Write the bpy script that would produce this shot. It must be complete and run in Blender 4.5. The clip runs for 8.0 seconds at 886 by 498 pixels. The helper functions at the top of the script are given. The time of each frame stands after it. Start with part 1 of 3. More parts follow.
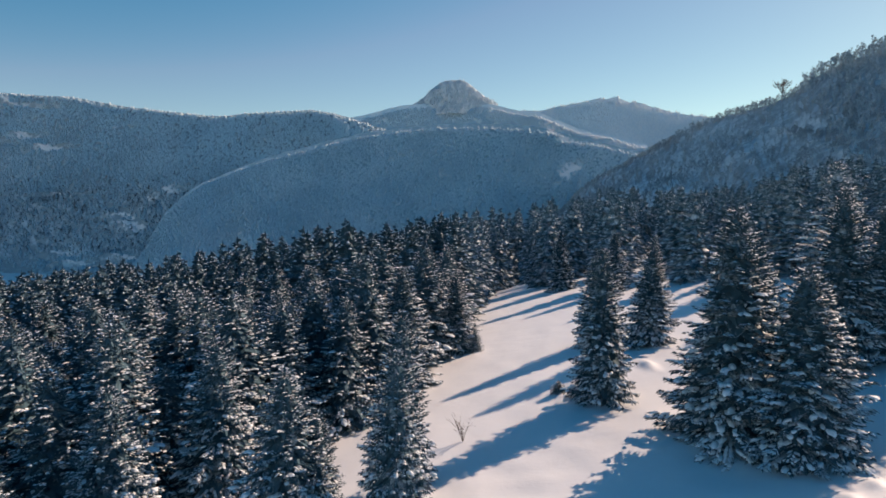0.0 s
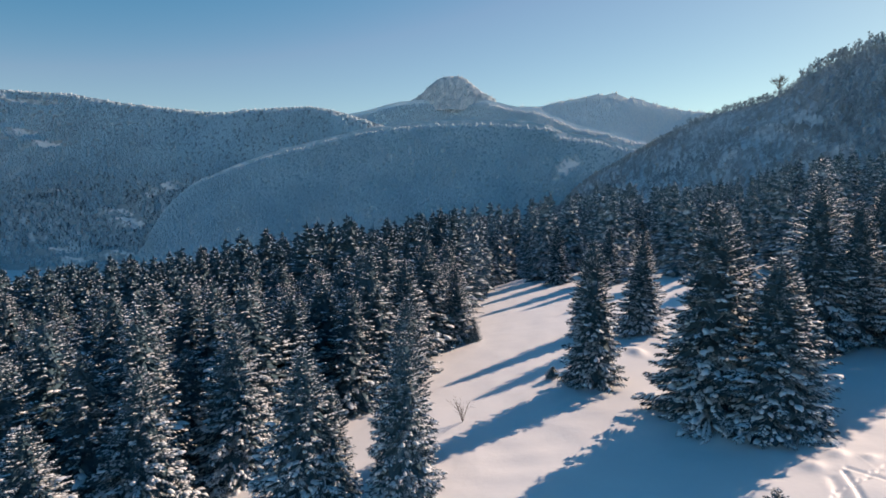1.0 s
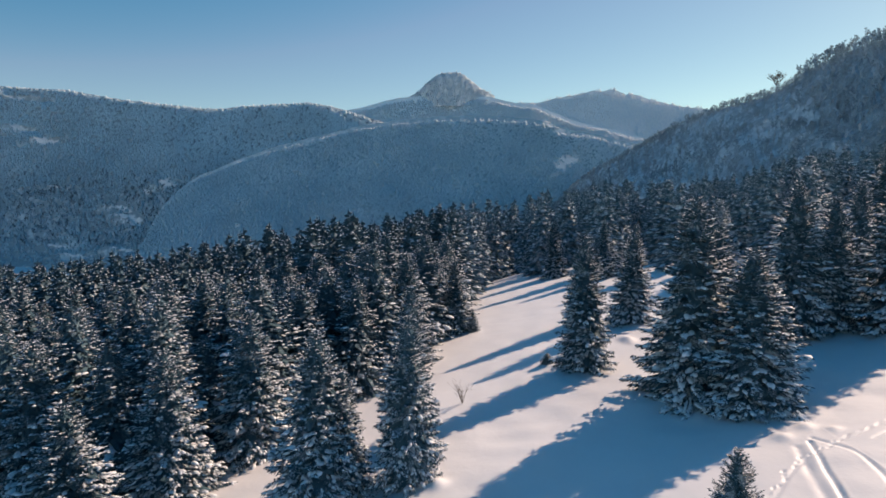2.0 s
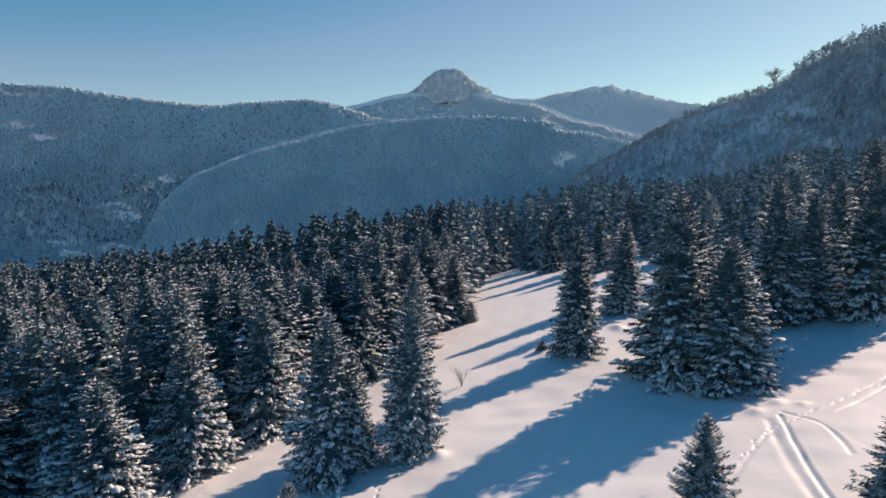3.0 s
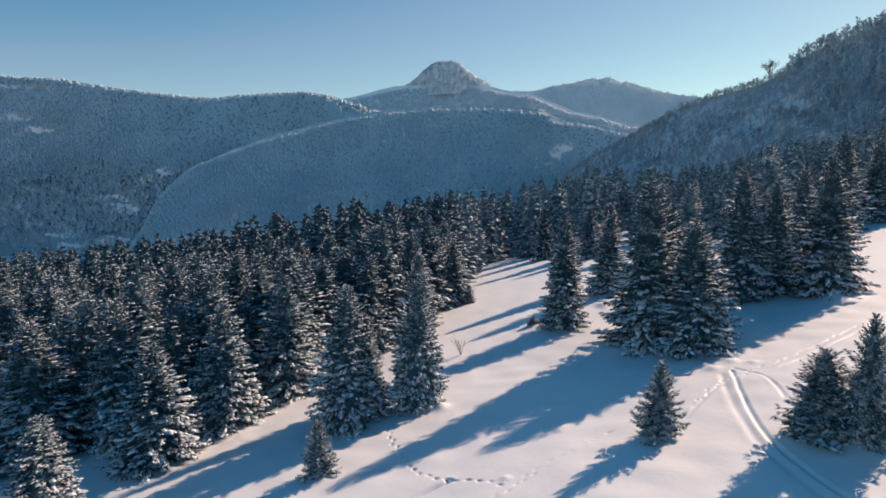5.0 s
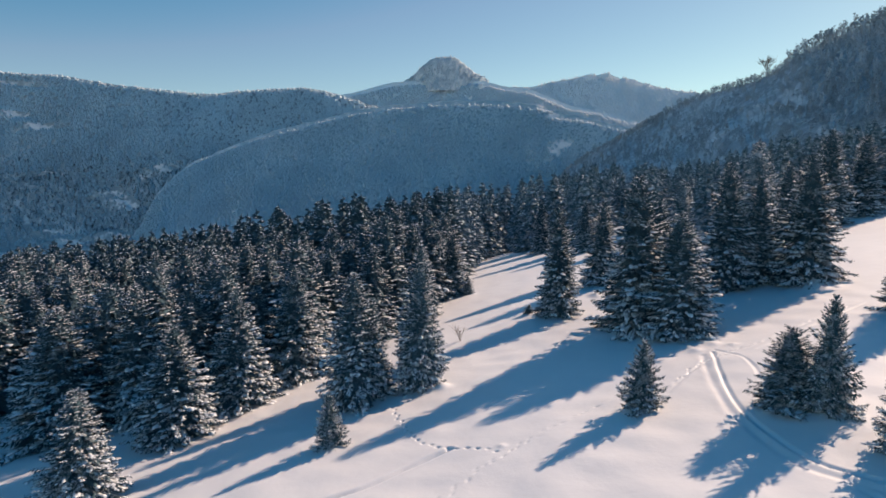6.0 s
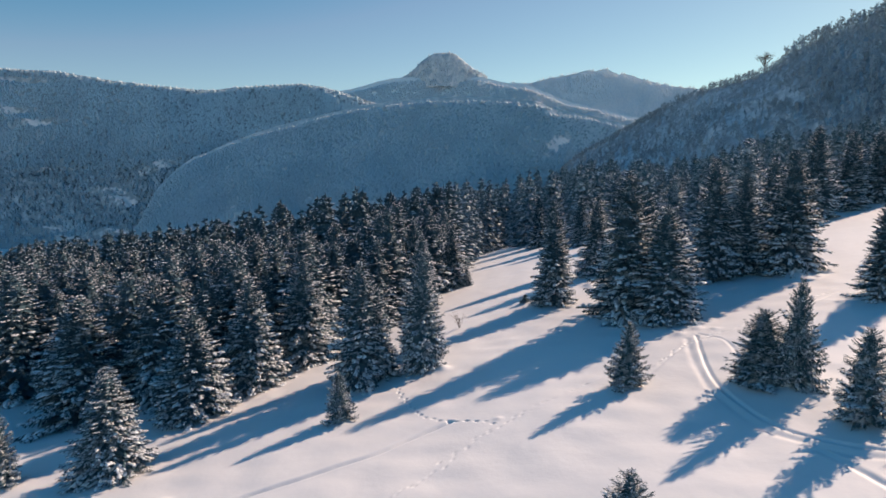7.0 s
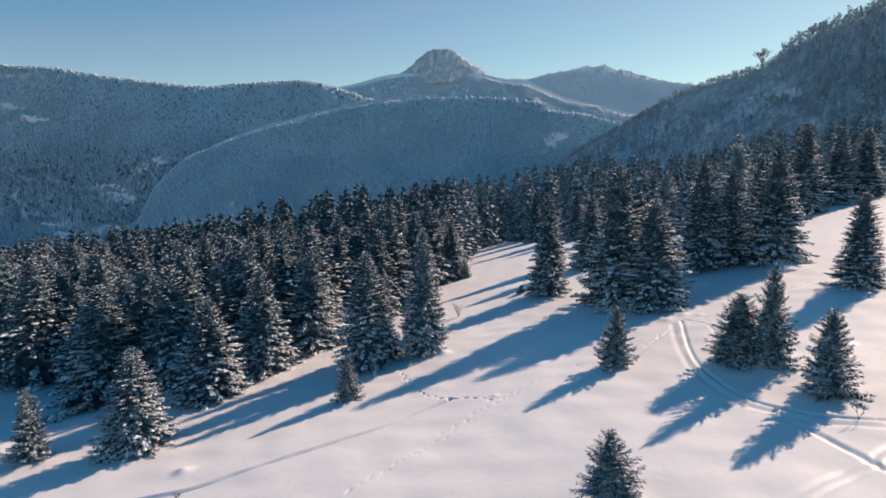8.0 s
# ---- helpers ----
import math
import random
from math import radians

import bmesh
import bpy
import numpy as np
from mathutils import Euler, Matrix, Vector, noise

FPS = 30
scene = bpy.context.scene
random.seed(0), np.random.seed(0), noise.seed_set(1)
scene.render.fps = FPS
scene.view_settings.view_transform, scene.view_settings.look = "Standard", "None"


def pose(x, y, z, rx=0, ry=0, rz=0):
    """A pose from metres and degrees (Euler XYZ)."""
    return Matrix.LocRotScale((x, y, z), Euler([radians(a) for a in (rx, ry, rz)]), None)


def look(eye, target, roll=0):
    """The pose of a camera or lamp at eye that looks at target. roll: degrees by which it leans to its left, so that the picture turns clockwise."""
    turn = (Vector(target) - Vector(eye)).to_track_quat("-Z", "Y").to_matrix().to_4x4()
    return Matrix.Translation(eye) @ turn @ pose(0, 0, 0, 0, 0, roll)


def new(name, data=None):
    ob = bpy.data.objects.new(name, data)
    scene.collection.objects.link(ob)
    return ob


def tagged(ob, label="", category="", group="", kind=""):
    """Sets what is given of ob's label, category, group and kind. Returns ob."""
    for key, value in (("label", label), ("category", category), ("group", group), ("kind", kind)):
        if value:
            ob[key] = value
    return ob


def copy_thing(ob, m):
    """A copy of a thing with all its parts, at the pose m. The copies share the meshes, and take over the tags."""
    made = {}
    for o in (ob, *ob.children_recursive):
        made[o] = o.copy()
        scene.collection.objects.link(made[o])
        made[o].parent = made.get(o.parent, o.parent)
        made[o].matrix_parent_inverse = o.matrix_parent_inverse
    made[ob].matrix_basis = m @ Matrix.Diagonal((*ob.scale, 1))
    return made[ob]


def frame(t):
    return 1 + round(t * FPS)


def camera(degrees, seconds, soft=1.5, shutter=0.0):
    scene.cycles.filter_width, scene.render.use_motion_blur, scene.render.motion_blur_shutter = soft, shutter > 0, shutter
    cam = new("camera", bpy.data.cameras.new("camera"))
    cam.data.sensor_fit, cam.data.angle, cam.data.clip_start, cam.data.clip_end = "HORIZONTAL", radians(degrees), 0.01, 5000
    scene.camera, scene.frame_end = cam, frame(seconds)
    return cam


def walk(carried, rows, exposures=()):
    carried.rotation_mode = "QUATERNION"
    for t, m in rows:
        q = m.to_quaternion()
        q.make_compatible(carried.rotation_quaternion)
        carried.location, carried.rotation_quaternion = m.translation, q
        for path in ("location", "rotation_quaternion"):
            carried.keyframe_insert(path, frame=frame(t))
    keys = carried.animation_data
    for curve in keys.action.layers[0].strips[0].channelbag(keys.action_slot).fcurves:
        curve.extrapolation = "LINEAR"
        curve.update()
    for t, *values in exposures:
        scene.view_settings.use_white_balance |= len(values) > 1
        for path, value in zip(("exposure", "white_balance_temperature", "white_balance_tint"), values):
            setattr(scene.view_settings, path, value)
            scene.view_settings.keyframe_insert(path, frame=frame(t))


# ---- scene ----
# ---------------------------------------------------------------- camera
cam = camera(70.0, 8.0, soft=1.65)
ROWS = [
    (0.0, 0.000, 0.000, 20.000, 84.500, -0.000, 0.000),
    (0.5, -0.084, -1.301, 20.023, 84.327, 0.036, -0.078),
    (1.0, -0.167, -2.621, 20.038, 84.158, 0.069, -0.155),
    (1.5, -0.249, -3.959, 20.046, 83.991, 0.097, -0.231),
    (2.0, -0.330, -5.314, 20.046, 83.825, 0.122, -0.304),
    (2.5, -0.410, -6.684, 20.040, 83.658, 0.145, -0.375),
    (3.0, -0.489, -8.066, 20.028, 83.492, 0.165, -0.442),
    (3.5, -0.568, -9.460, 20.011, 83.324, 0.183, -0.507),
    (4.0, -0.648, -10.862, 19.990, 83.154, 0.200, -0.569),
    (4.5, -0.728, -12.270, 19.967, 82.983, 0.217, -0.629),
    (5.0, -0.808, -13.683, 19.941, 82.811, 0.233, -0.687),
    (5.5, -0.890, -15.096, 19.916, 82.637, 0.249, -0.746),
    (6.0, -0.973, -16.508, 19.893, 82.463, 0.266, -0.805),
    (6.5, -1.058, -17.916, 19.873, 82.288, 0.284, -0.867),
    (7.0, -1.146, -19.315, 19.857, 82.115, 0.304, -0.933),
    (7.5, -1.236, -20.703, 19.849, 81.943, 0.327, -1.005),
    (8.0, -1.329, -22.076, 19.850, 81.774, 0.352, -1.086),
]
EXPOSURE, KELVIN, TINT = 0.10, 6500, 3
walk(cam, [(r[0], pose(*r[1:])) for r in ROWS], [(0.0, EXPOSURE, KELVIN, TINT), (8.0, EXPOSURE, KELVIN, TINT)])

# ---------------------------------------------------------------- sun and sky
SUN_AZ, SUN_EL = radians(51.6), radians(29.0)
world = bpy.data.worlds.new("winter_sky")
scene.world = world
world.use_nodes = True
wn = world.node_tree
wn.nodes.clear()
w_out = wn.nodes.new("ShaderNodeOutputWorld")
w_bg = wn.nodes.new("ShaderNodeBackground")
w_sky = wn.nodes.new("ShaderNodeTexSky")
w_split, w_join = wn.nodes.new("ShaderNodeSeparateColor"), wn.nodes.new("ShaderNodeCombineColor")
w_sky.sky_type, w_sky.sun_disc = "NISHITA", False
w_sky.sun_elevation, w_sky.sun_rotation = SUN_EL, SUN_AZ
w_sky.altitude, w_sky.air_density, w_sky.dust_density, w_sky.ozone_density = 1000, 0.8, 0.4, 1.5
w_bg.inputs["Strength"].default_value = 0.106
wn.links.new(w_sky.outputs[0], w_split.inputs[0])
# clear cold air: deep blue overhead, paler where the sky is bright; for each colour the level kept, the steepness and the most
for k, (level, steep, least, most) in enumerate(((2.08, 1.3, 0.15, 1.03), (2.7, 0.06, 0.5, 1.02), (4.6, -0.22, 0.80, 1.2))):
    w_ratio, w_power, w_floor, w_cap, w_times = (wn.nodes.new("ShaderNodeMath") for _ in range(5))
    w_ratio.operation, w_power.operation, w_floor.operation, w_cap.operation, w_times.operation = "DIVIDE", "POWER", "MAXIMUM", "MINIMUM", "MULTIPLY"
    w_ratio.inputs[1].default_value, w_power.inputs[1].default_value, w_floor.inputs[1].default_value, w_cap.inputs[1].default_value = level, steep, least, most
    wn.links.new(w_split.outputs[k], w_ratio.inputs[0])
    wn.links.new(w_ratio.outputs[0], w_power.inputs[0])
    wn.links.new(w_power.outputs[0], w_floor.inputs[0])
    wn.links.new(w_floor.outputs[0], w_cap.inputs[0])
    wn.links.new(w_cap.outputs[0], w_times.inputs[0])
    wn.links.new(w_split.outputs[k], w_times.inputs[1])
    wn.links.new(w_times.outputs[0], w_join.inputs[k])
wn.links.new(w_join.outputs[0], w_bg.inputs["Color"])
wn.links.new(w_bg.outputs[0], w_out.inputs["Surface"])

sun = new("sun", bpy.data.lights.new("sun", "SUN"))
sun.data.energy, sun.data.angle, sun.data.color = 5.75, radians(0.55), (1.0, 0.715, 0.565)
to_sun = Vector((math.cos(SUN_EL) * math.sin(SUN_AZ), math.cos(SUN_EL) * math.cos(SUN_AZ), math.sin(SUN_EL)))
sun.matrix_world = look(to_sun * 200, (0, 0, 0))


# ---------------------------------------------------------------- materials
def material(name, rough=0.8, spec=0.3):
    m = bpy.data.materials.new(name)
    m.use_nodes = True
    b = m.node_tree.nodes["Principled BSDF"]
    b.inputs["Roughness"].default_value = rough
    b.inputs["Specular IOR Level"].default_value = spec
    return m, m.node_tree, b


def node(nt, kind, **values):
    n = nt.nodes.new(kind)
    for key, v in values.items():
        n.inputs[key.replace("_", " ")].default_value = v
    return n


def noise_at(nt, scale, detail=4.0, space="Object"):
    c = nt.nodes.new("ShaderNodeTexCoord")
    n = node(nt, "ShaderNodeTexNoise", Scale=scale, Detail=detail)
    nt.links.new(c.outputs[space], n.inputs["Vector"])
    return n


def ramp(nt, source, stops):
    r = nt.nodes.new("ShaderNodeValToRGB")
    e = r.color_ramp.elements
    while len(e) < len(stops):
        e.new(0.5)
    for k, (p, c) in enumerate(stops):
        e[k].position, e[k].color = p, (*c, 1)
    nt.links.new(source, r.inputs[0])
    return r.outputs[0]


def mix(nt, fac, a, b):
    m = nt.nodes.new("ShaderNodeMix")
    m.data_type = "RGBA"
    for v, i in ((fac, 0), (a, 6), (b, 7)):
        if isinstance(v, (tuple, float)):
            m.inputs[i].default_value = v if isinstance(v, float) else (*v, 1)
        else:
            nt.links.new(v, m.inputs[i])
    return m.outputs[2]


def calc(nt, op, a, b=0.0, clamp=False):
    m = nt.nodes.new("ShaderNodeMath")
    m.operation, m.use_clamp = op, clamp
    for i, v in enumerate((a, b)):
        if isinstance(v, (int, float)):
            m.inputs[i].default_value = v
        else:
            nt.links.new(v, m.inputs[i])
    return m.outputs[0]


def relief(nt, bsdf, source, strength, distance):
    b = node(nt, "ShaderNodeBump", Strength=strength, Distance=distance)
    nt.links.new(source, b.inputs["Height"])
    nt.links.new(b.outputs[0], bsdf.inputs["Normal"])


def facing_up(nt):
    g = nt.nodes.new("ShaderNodeNewGeometry")
    s = nt.nodes.new("ShaderNodeSeparateXYZ")
    nt.links.new(g.outputs["Normal"], s.inputs[0])
    return s.outputs[2]


def snow_ground_material():
    m, nt, b = material("snow_field", 0.55, 0.35)
    big, fine = noise_at(nt, 0.35, 5.0), noise_at(nt, 9.0, 6.0)
    col = mix(nt, big.outputs[0], (0.80, 0.81, 0.83), (0.90, 0.90, 0.91))
    nt.links.new(col, b.inputs["Base Color"])
    both = calc(nt, "ADD", calc(nt, "MULTIPLY", big.outputs[0], 3.0), calc(nt, "MULTIPLY", fine.outputs[0], 0.10))
    relief(nt, b, both, 0.5, 0.06)
    return m


def snow_load_material():
    m, nt, b = material("branch_snow", 0.6, 0.3)
    n = noise_at(nt, 7.0, 4.0)
    nt.links.new(mix(nt, n.outputs[0], (0.78, 0.82, 0.87), (0.91, 0.93, 0.95)), b.inputs["Base Color"])
    relief(nt, b, n.outputs[0], 0.5, 0.05)
    return m


def needle_material(name, frost, dark, light, scale=1.6):
    """Dark needles, dusted with frost in patches where they face the sky."""
    m, nt, b = material(name, 0.75, 0.2)
    patch, fleck = noise_at(nt, scale, 3.0), noise_at(nt, scale * 9, 2.0)
    info = nt.nodes.new("ShaderNodeObjectInfo")
    green = mix(nt, calc(nt, "ADD", calc(nt, "MULTIPLY", fleck.outputs[0], 0.7), calc(nt, "MULTIPLY", info.outputs["Random"], 0.35), True), dark, light)
    up = calc(nt, "MULTIPLY", calc(nt, "ADD", facing_up(nt), 0.25), 1.1, True)
    dust = calc(nt, "MULTIPLY", calc(nt, "SUBTRACT", calc(nt, "ADD", patch.outputs[0], calc(nt, "MULTIPLY", fleck.outputs[0], 0.6)), 1.15 - frost), 5.0, True)
    nt.links.new(mix(nt, calc(nt, "MULTIPLY", up, dust), green, (0.72, 0.74, 0.77)), b.inputs["Base Color"])
    return m


def bark_material(name, dark, light):
    m, nt, b = material(name, 0.9, 0.1)
    n = noise_at(nt, 6.0, 5.0)
    nt.links.new(ramp(nt, n.outputs[0], [(0.3, dark), (0.7, light)]), b.inputs["Base Color"])
    relief(nt, b, n.outputs[0], 0.7, 0.03)
    return m


def frost_haze_wood_material(name, bare, frost, amount):
    """Wooded hillside trees seen from afar: bark or needles paled by frost and painted-in haze, tree by tree."""
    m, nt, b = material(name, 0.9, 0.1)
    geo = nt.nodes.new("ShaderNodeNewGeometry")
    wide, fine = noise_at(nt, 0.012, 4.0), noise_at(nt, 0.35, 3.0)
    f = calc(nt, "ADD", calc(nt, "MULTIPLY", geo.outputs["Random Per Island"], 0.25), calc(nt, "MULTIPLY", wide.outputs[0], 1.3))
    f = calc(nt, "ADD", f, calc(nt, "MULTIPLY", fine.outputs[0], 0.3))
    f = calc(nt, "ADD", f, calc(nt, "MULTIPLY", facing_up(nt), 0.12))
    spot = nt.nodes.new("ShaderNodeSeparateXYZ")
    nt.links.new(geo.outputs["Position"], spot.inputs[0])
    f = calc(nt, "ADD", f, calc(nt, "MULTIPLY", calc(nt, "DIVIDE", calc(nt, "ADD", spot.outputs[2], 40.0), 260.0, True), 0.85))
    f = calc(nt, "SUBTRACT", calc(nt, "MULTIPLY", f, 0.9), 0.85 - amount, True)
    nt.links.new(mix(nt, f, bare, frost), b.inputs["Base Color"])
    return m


def hillside_material(name, scrub, snow, amount):
    m, nt, b = material(name, 0.9, 0.1)
    wide, fine = noise_at(nt, 0.010, 5.0), noise_at(nt, 0.09, 6.0)
    f = calc(nt, "ADD", calc(nt, "MULTIPLY", wide.outputs[0], 0.8), fine.outputs[0])
    f = calc(nt, "MULTIPLY", calc(nt, "SUBTRACT", f, 1.0 - amount), 5.0, True)
    cover = nt.nodes.new("ShaderNodeAttribute")
    cover.attribute_name = "open_snow"
    mid = noise_at(nt, 0.06, 6.0)
    ragged = calc(nt, "ADD", calc(nt, "MULTIPLY", calc(nt, "SUBTRACT", mid.outputs[0], 0.5), 4.0), calc(nt, "MULTIPLY", calc(nt, "SUBTRACT", fine.outputs[0], 0.5), 4.0))
    bare = calc(nt, "MULTIPLY", calc(nt, "ADD", cover.outputs["Fac"], calc(nt, "SUBTRACT", ragged, 0.15)), 1.8, True)
    bare = calc(nt, "MULTIPLY", bare, calc(nt, "GREATER_THAN", cover.outputs["Fac"], -0.6))
    nt.links.new(mix(nt, bare, mix(nt, f, scrub, snow), (0.82, 0.82, 0.83)), b.inputs["Base Color"])
    relief(nt, b, fine.outputs[0], 0.8, 3.0)
    return m


SNOW = snow_ground_material()
LOAD = snow_load_material()
DUSTING = bark_material("snow_dusted_needles", (0.46, 0.54, 0.60), (0.74, 0.79, 0.83))
NEEDLE = needle_material("spruce_needles", 0.32, (0.044, 0.088, 0.114), (0.090, 0.166, 0.212))
NEEDLE_STAND = needle_material("stand_spruce_needles", 0.28, (0.048, 0.092, 0.120), (0.098, 0.174, 0.222))
NEEDLE_FAR = needle_material("spruce_needles_hazed", 0.42, (0.058, 0.120, 0.158), (0.114, 0.212, 0.272), 1.2)
NEEDLE_YOUNG = needle_material("young_spruce_needles", 0.40, (0.032, 0.078, 0.100), (0.074, 0.158, 0.196), 2.5)
BARK = bark_material("spruce_bark", (0.035, 0.026, 0.020), (0.10, 0.075, 0.055))
TWIG = bark_material("bare_twigs", (0.05, 0.035, 0.025), (0.16, 0.11, 0.08))
WOOD_A = frost_haze_wood_material("frosty_haze_spruce_wood", (0.37, 0.48, 0.54), (0.78, 0.87, 0.90), 0.19)
WOOD_B = frost_haze_wood_material("white_haze_spruce_wood", (0.80, 0.87, 0.90), (0.90, 0.93, 0.94), 0.27)
WOOD_D = frost_haze_wood_material("frosty_haze_bare_wood", (0.24, 0.31, 0.365), (0.54, 0.62, 0.67), 0.27)
WOOD_F = frost_haze_wood_material("pale_haze_bare_wood", (0.28, 0.38, 0.46), (0.56, 0.66, 0.73), 0.36)
WOOD_E = frost_haze_wood_material("haze_brown_bare_wood", (0.055, 0.080, 0.105), (0.16, 0.21, 0.25), 0.25)
HILL_A = hillside_material("hazed_brushy_hillside", (0.30, 0.375, 0.425), (0.55, 0.64, 0.69), 0.15)
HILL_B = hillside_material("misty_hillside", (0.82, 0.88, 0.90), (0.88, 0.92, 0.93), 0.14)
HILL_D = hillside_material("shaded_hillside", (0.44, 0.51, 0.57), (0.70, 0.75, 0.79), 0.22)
HILL_C = hillside_material("haze_pale_hillside", (0.82, 0.87, 0.90), (0.90, 0.93, 0.94), 0.16)
HILL_E = hillside_material("haze_blue_hillside", (0.40, 0.53, 0.59), (0.60, 0.70, 0.75), 0.16)
WOOD_G = frost_haze_wood_material("frosty_haze_spur_wood", (0.43, 0.57, 0.63), (0.86, 0.92, 0.94), 0.25)
WOOD_C = frost_haze_wood_material("pale_haze_wood", (0.80, 0.86, 0.89), (0.90, 0.93, 0.94), 0.25)
SUMMIT = hillside_material("frost_haze_summit", (0.54, 0.62, 0.67), (0.76, 0.80, 0.83), 0.18)
SUMMIT_WOOD = frost_haze_wood_material("summit_wood", (0.48, 0.57, 0.62), (0.68, 0.74, 0.78), 0.42)


# ---------------------------------------------------------------- mesh helpers
class Pile:
    """Collects triangles as arrays, with a material slot for each."""

    def __init__(self):
        self.v, self.f, self.m, self.n = [], [], [], 0

    def add(self, v, f, slot=0):
        v, f = np.asarray(v, float).reshape(-1, 3), np.asarray(f, int).reshape(-1, 3)
        self.v.append(v)
        self.f.append(f + self.n)
        self.m.append(np.full(len(f), slot))
        self.n += len(v)

    def mesh(self, name, materials, smooth=False):
        me = bpy.data.meshes.new(name)
        v, f, m = np.concatenate(self.v), np.concatenate(self.f), np.concatenate(self.m)
        me.vertices.add(len(v))
        me.vertices.foreach_set("co", v.ravel())
        me.loops.add(3 * len(f))
        me.loops.foreach_set("vertex_index", f.ravel().astype(np.int32))
        me.polygons.add(len(f))
        me.polygons.foreach_set("loop_start", np.arange(0, 3 * len(f), 3, dtype=np.int32))
        for x in materials:
            me.materials.append(x)
        me.polygons.foreach_set("material_index", m.astype(np.int32))
        me.polygons.foreach_set("use_smooth", np.full(len(f), smooth))
        me.update(calc_edges=True)
        return me


def part(name, me, parent, label=""):
    ob = new(name, me)
    ob.parent = parent
    return tagged(ob, label)


def spines(base, way, side, up, length, width, lift=1.0):
    """Many small spindles at once: a flat and an upright diamond each, crossing along the spindle."""
    n = len(base)
    L, w = length[:, None], width[:, None]
    mid, tip = base + way * L * 0.42, base + way * L
    v = np.stack([base, mid + side * w, tip, mid - side * w, mid + up * w * lift, mid - up * w * lift], 1).reshape(-1, 3)
    f = np.array([(0, 1, 2), (0, 2, 3), (0, 4, 2), (0, 2, 5)])
    return v, (f[None] + 6 * np.arange(n)[:, None, None]).reshape(-1, 3)


def caps(base, way, side, up, length, width, height):
    """Many small tents of snow at once."""
    n = len(base)
    L, w, h = length[:, None], width[:, None], height[:, None]
    a, mid, tip = base + way * L * 0.08, base + way * L * 0.5, base + way * L * 0.96
    v = np.stack([a, mid + side * w, tip, mid - side * w, mid + up * h], 1).reshape(-1, 3)
    f = np.array([(0, 1, 4), (1, 2, 4), (2, 3, 4), (3, 0, 4)])
    return v, (f[None] + 5 * np.arange(n)[:, None, None]).reshape(-1, 3)


def dome(p, along, side, up, length, width, height, rng):
    """A lump of snow: a rough dome, longer along its branch."""
    v = []
    for k, (r, h) in enumerate(((1.0, -0.15), (0.72, 0.65))):
        for i in range(6):
            a = (i + 0.5 * k) * math.pi / 3
            j = rng.uniform(0.8, 1.2)
            v.append(p + along * math.cos(a) * length * r * j + side * math.sin(a) * width * r * j + up * height * h)
    v.append(p + up * height)
    f = []
    for i in range(6):
        j = (i + 1) % 6
        f += [(i, j, 6 + i), (j, 6 + j, 6 + i), (6 + i, 6 + j, 12)]
    return v, f


def tube(points, radii, sides=5):
    v, f = [], []
    for k, (p, r) in enumerate(zip(points, radii)):
        for i in range(sides):
            a = 2 * math.pi * i / sides
            v.append((p[0] + r * math.cos(a), p[1] + r * math.sin(a), p[2]))
    for k in range(len(points) - 1):
        for i in range(sides):
            a, b = k * sides + i, k * sides + (i + 1) % sides
            f += [(a, b, b + sides), (a, b + sides, a + sides)]
    return v, f


# ---------------------------------------------------------------- the lie of the land
# the camera's place halfway along its path; hill bearings fit the view from here
EYE = (-0.65, -10.9, 20.0)


def softened(v, a, b):
    s = np.abs(v)
    return np.where(s < a, v, np.sign(v) * (a + (b - a) * np.tanh((s - a) / (b - a))))


def lie(x, y):
    """The height of the slope: up to the right, falling away ahead into the valley."""
    x, y = np.asarray(x, float), np.asarray(y, float)
    X, Y = softened(x, 110, 170), softened(y, 180, 240)
    X = np.where(X < -28, -28 + 0.2 * (X + 28), X)
    z = 5.7663 + 0.1312 * X - 0.0159 * Y - 0.000345 * X * X + 0.000785 * X * Y - 0.000508 * Y * Y
    s = np.clip((np.hypot(x, y) - 230) / 700, 0, 1)
    s = s * s * (3 - 2 * s)
    return z * (1 - s) - 150 * s


def land(x, y):
    return float(lie(x, y))


def waves(x, y, scale, seed):
    """Cheap smooth noise from a few crossing waves."""
    rng = np.random.default_rng(seed)
    out = np.zeros_like(x)
    for _ in range(7):
        a, k, p = rng.uniform(0, math.pi), rng.uniform(0.6, 1.8) / scale, rng.uniform(0, 6.28)
        out += np.sin((x * math.cos(a) + y * math.sin(a)) * k * 6.28 + p)
    return out / 4


def curve_through(points, step):
    """Points every step metres along a smooth line through the given ones."""
    p = np.array([points[0], *points, points[-1]], float)
    out = []
    for k in range(1, len(p) - 2):
        for t in np.linspace(0, 1, 24, endpoint=False):
            out.append(0.5 * (2 * p[k] + (p[k + 1] - p[k - 1]) * t + (2 * p[k - 1] - 5 * p[k] + 4 * p[k + 1] - p[k + 2]) * t**2 + (3 * p[k] - p[k - 1] - 3 * p[k + 1] + p[k + 2]) * t**3))
    out = np.array(out)
    along = np.r_[0, np.cumsum(np.hypot(*np.diff(out, axis=0).T))]
    at = np.arange(0, along[-1], step)
    return np.stack([np.interp(at, along, out[:, 0]), np.interp(at, along, out[:, 1])], 1)


def off_line(x, y, line):
    d = np.full(x.shape, 99.0)
    lo, hi = line.min(0) - 2, line.max(0) + 2
    near = (x > lo[0]) & (x < hi[0]) & (y > lo[1]) & (y < hi[1])
    px, py, best = x[near], y[near], np.full(near.sum(), 99.0)
    for qx, qy in line:
        best = np.minimum(best, np.hypot(px - qx, py - qy))
    d[near] = best
    return d


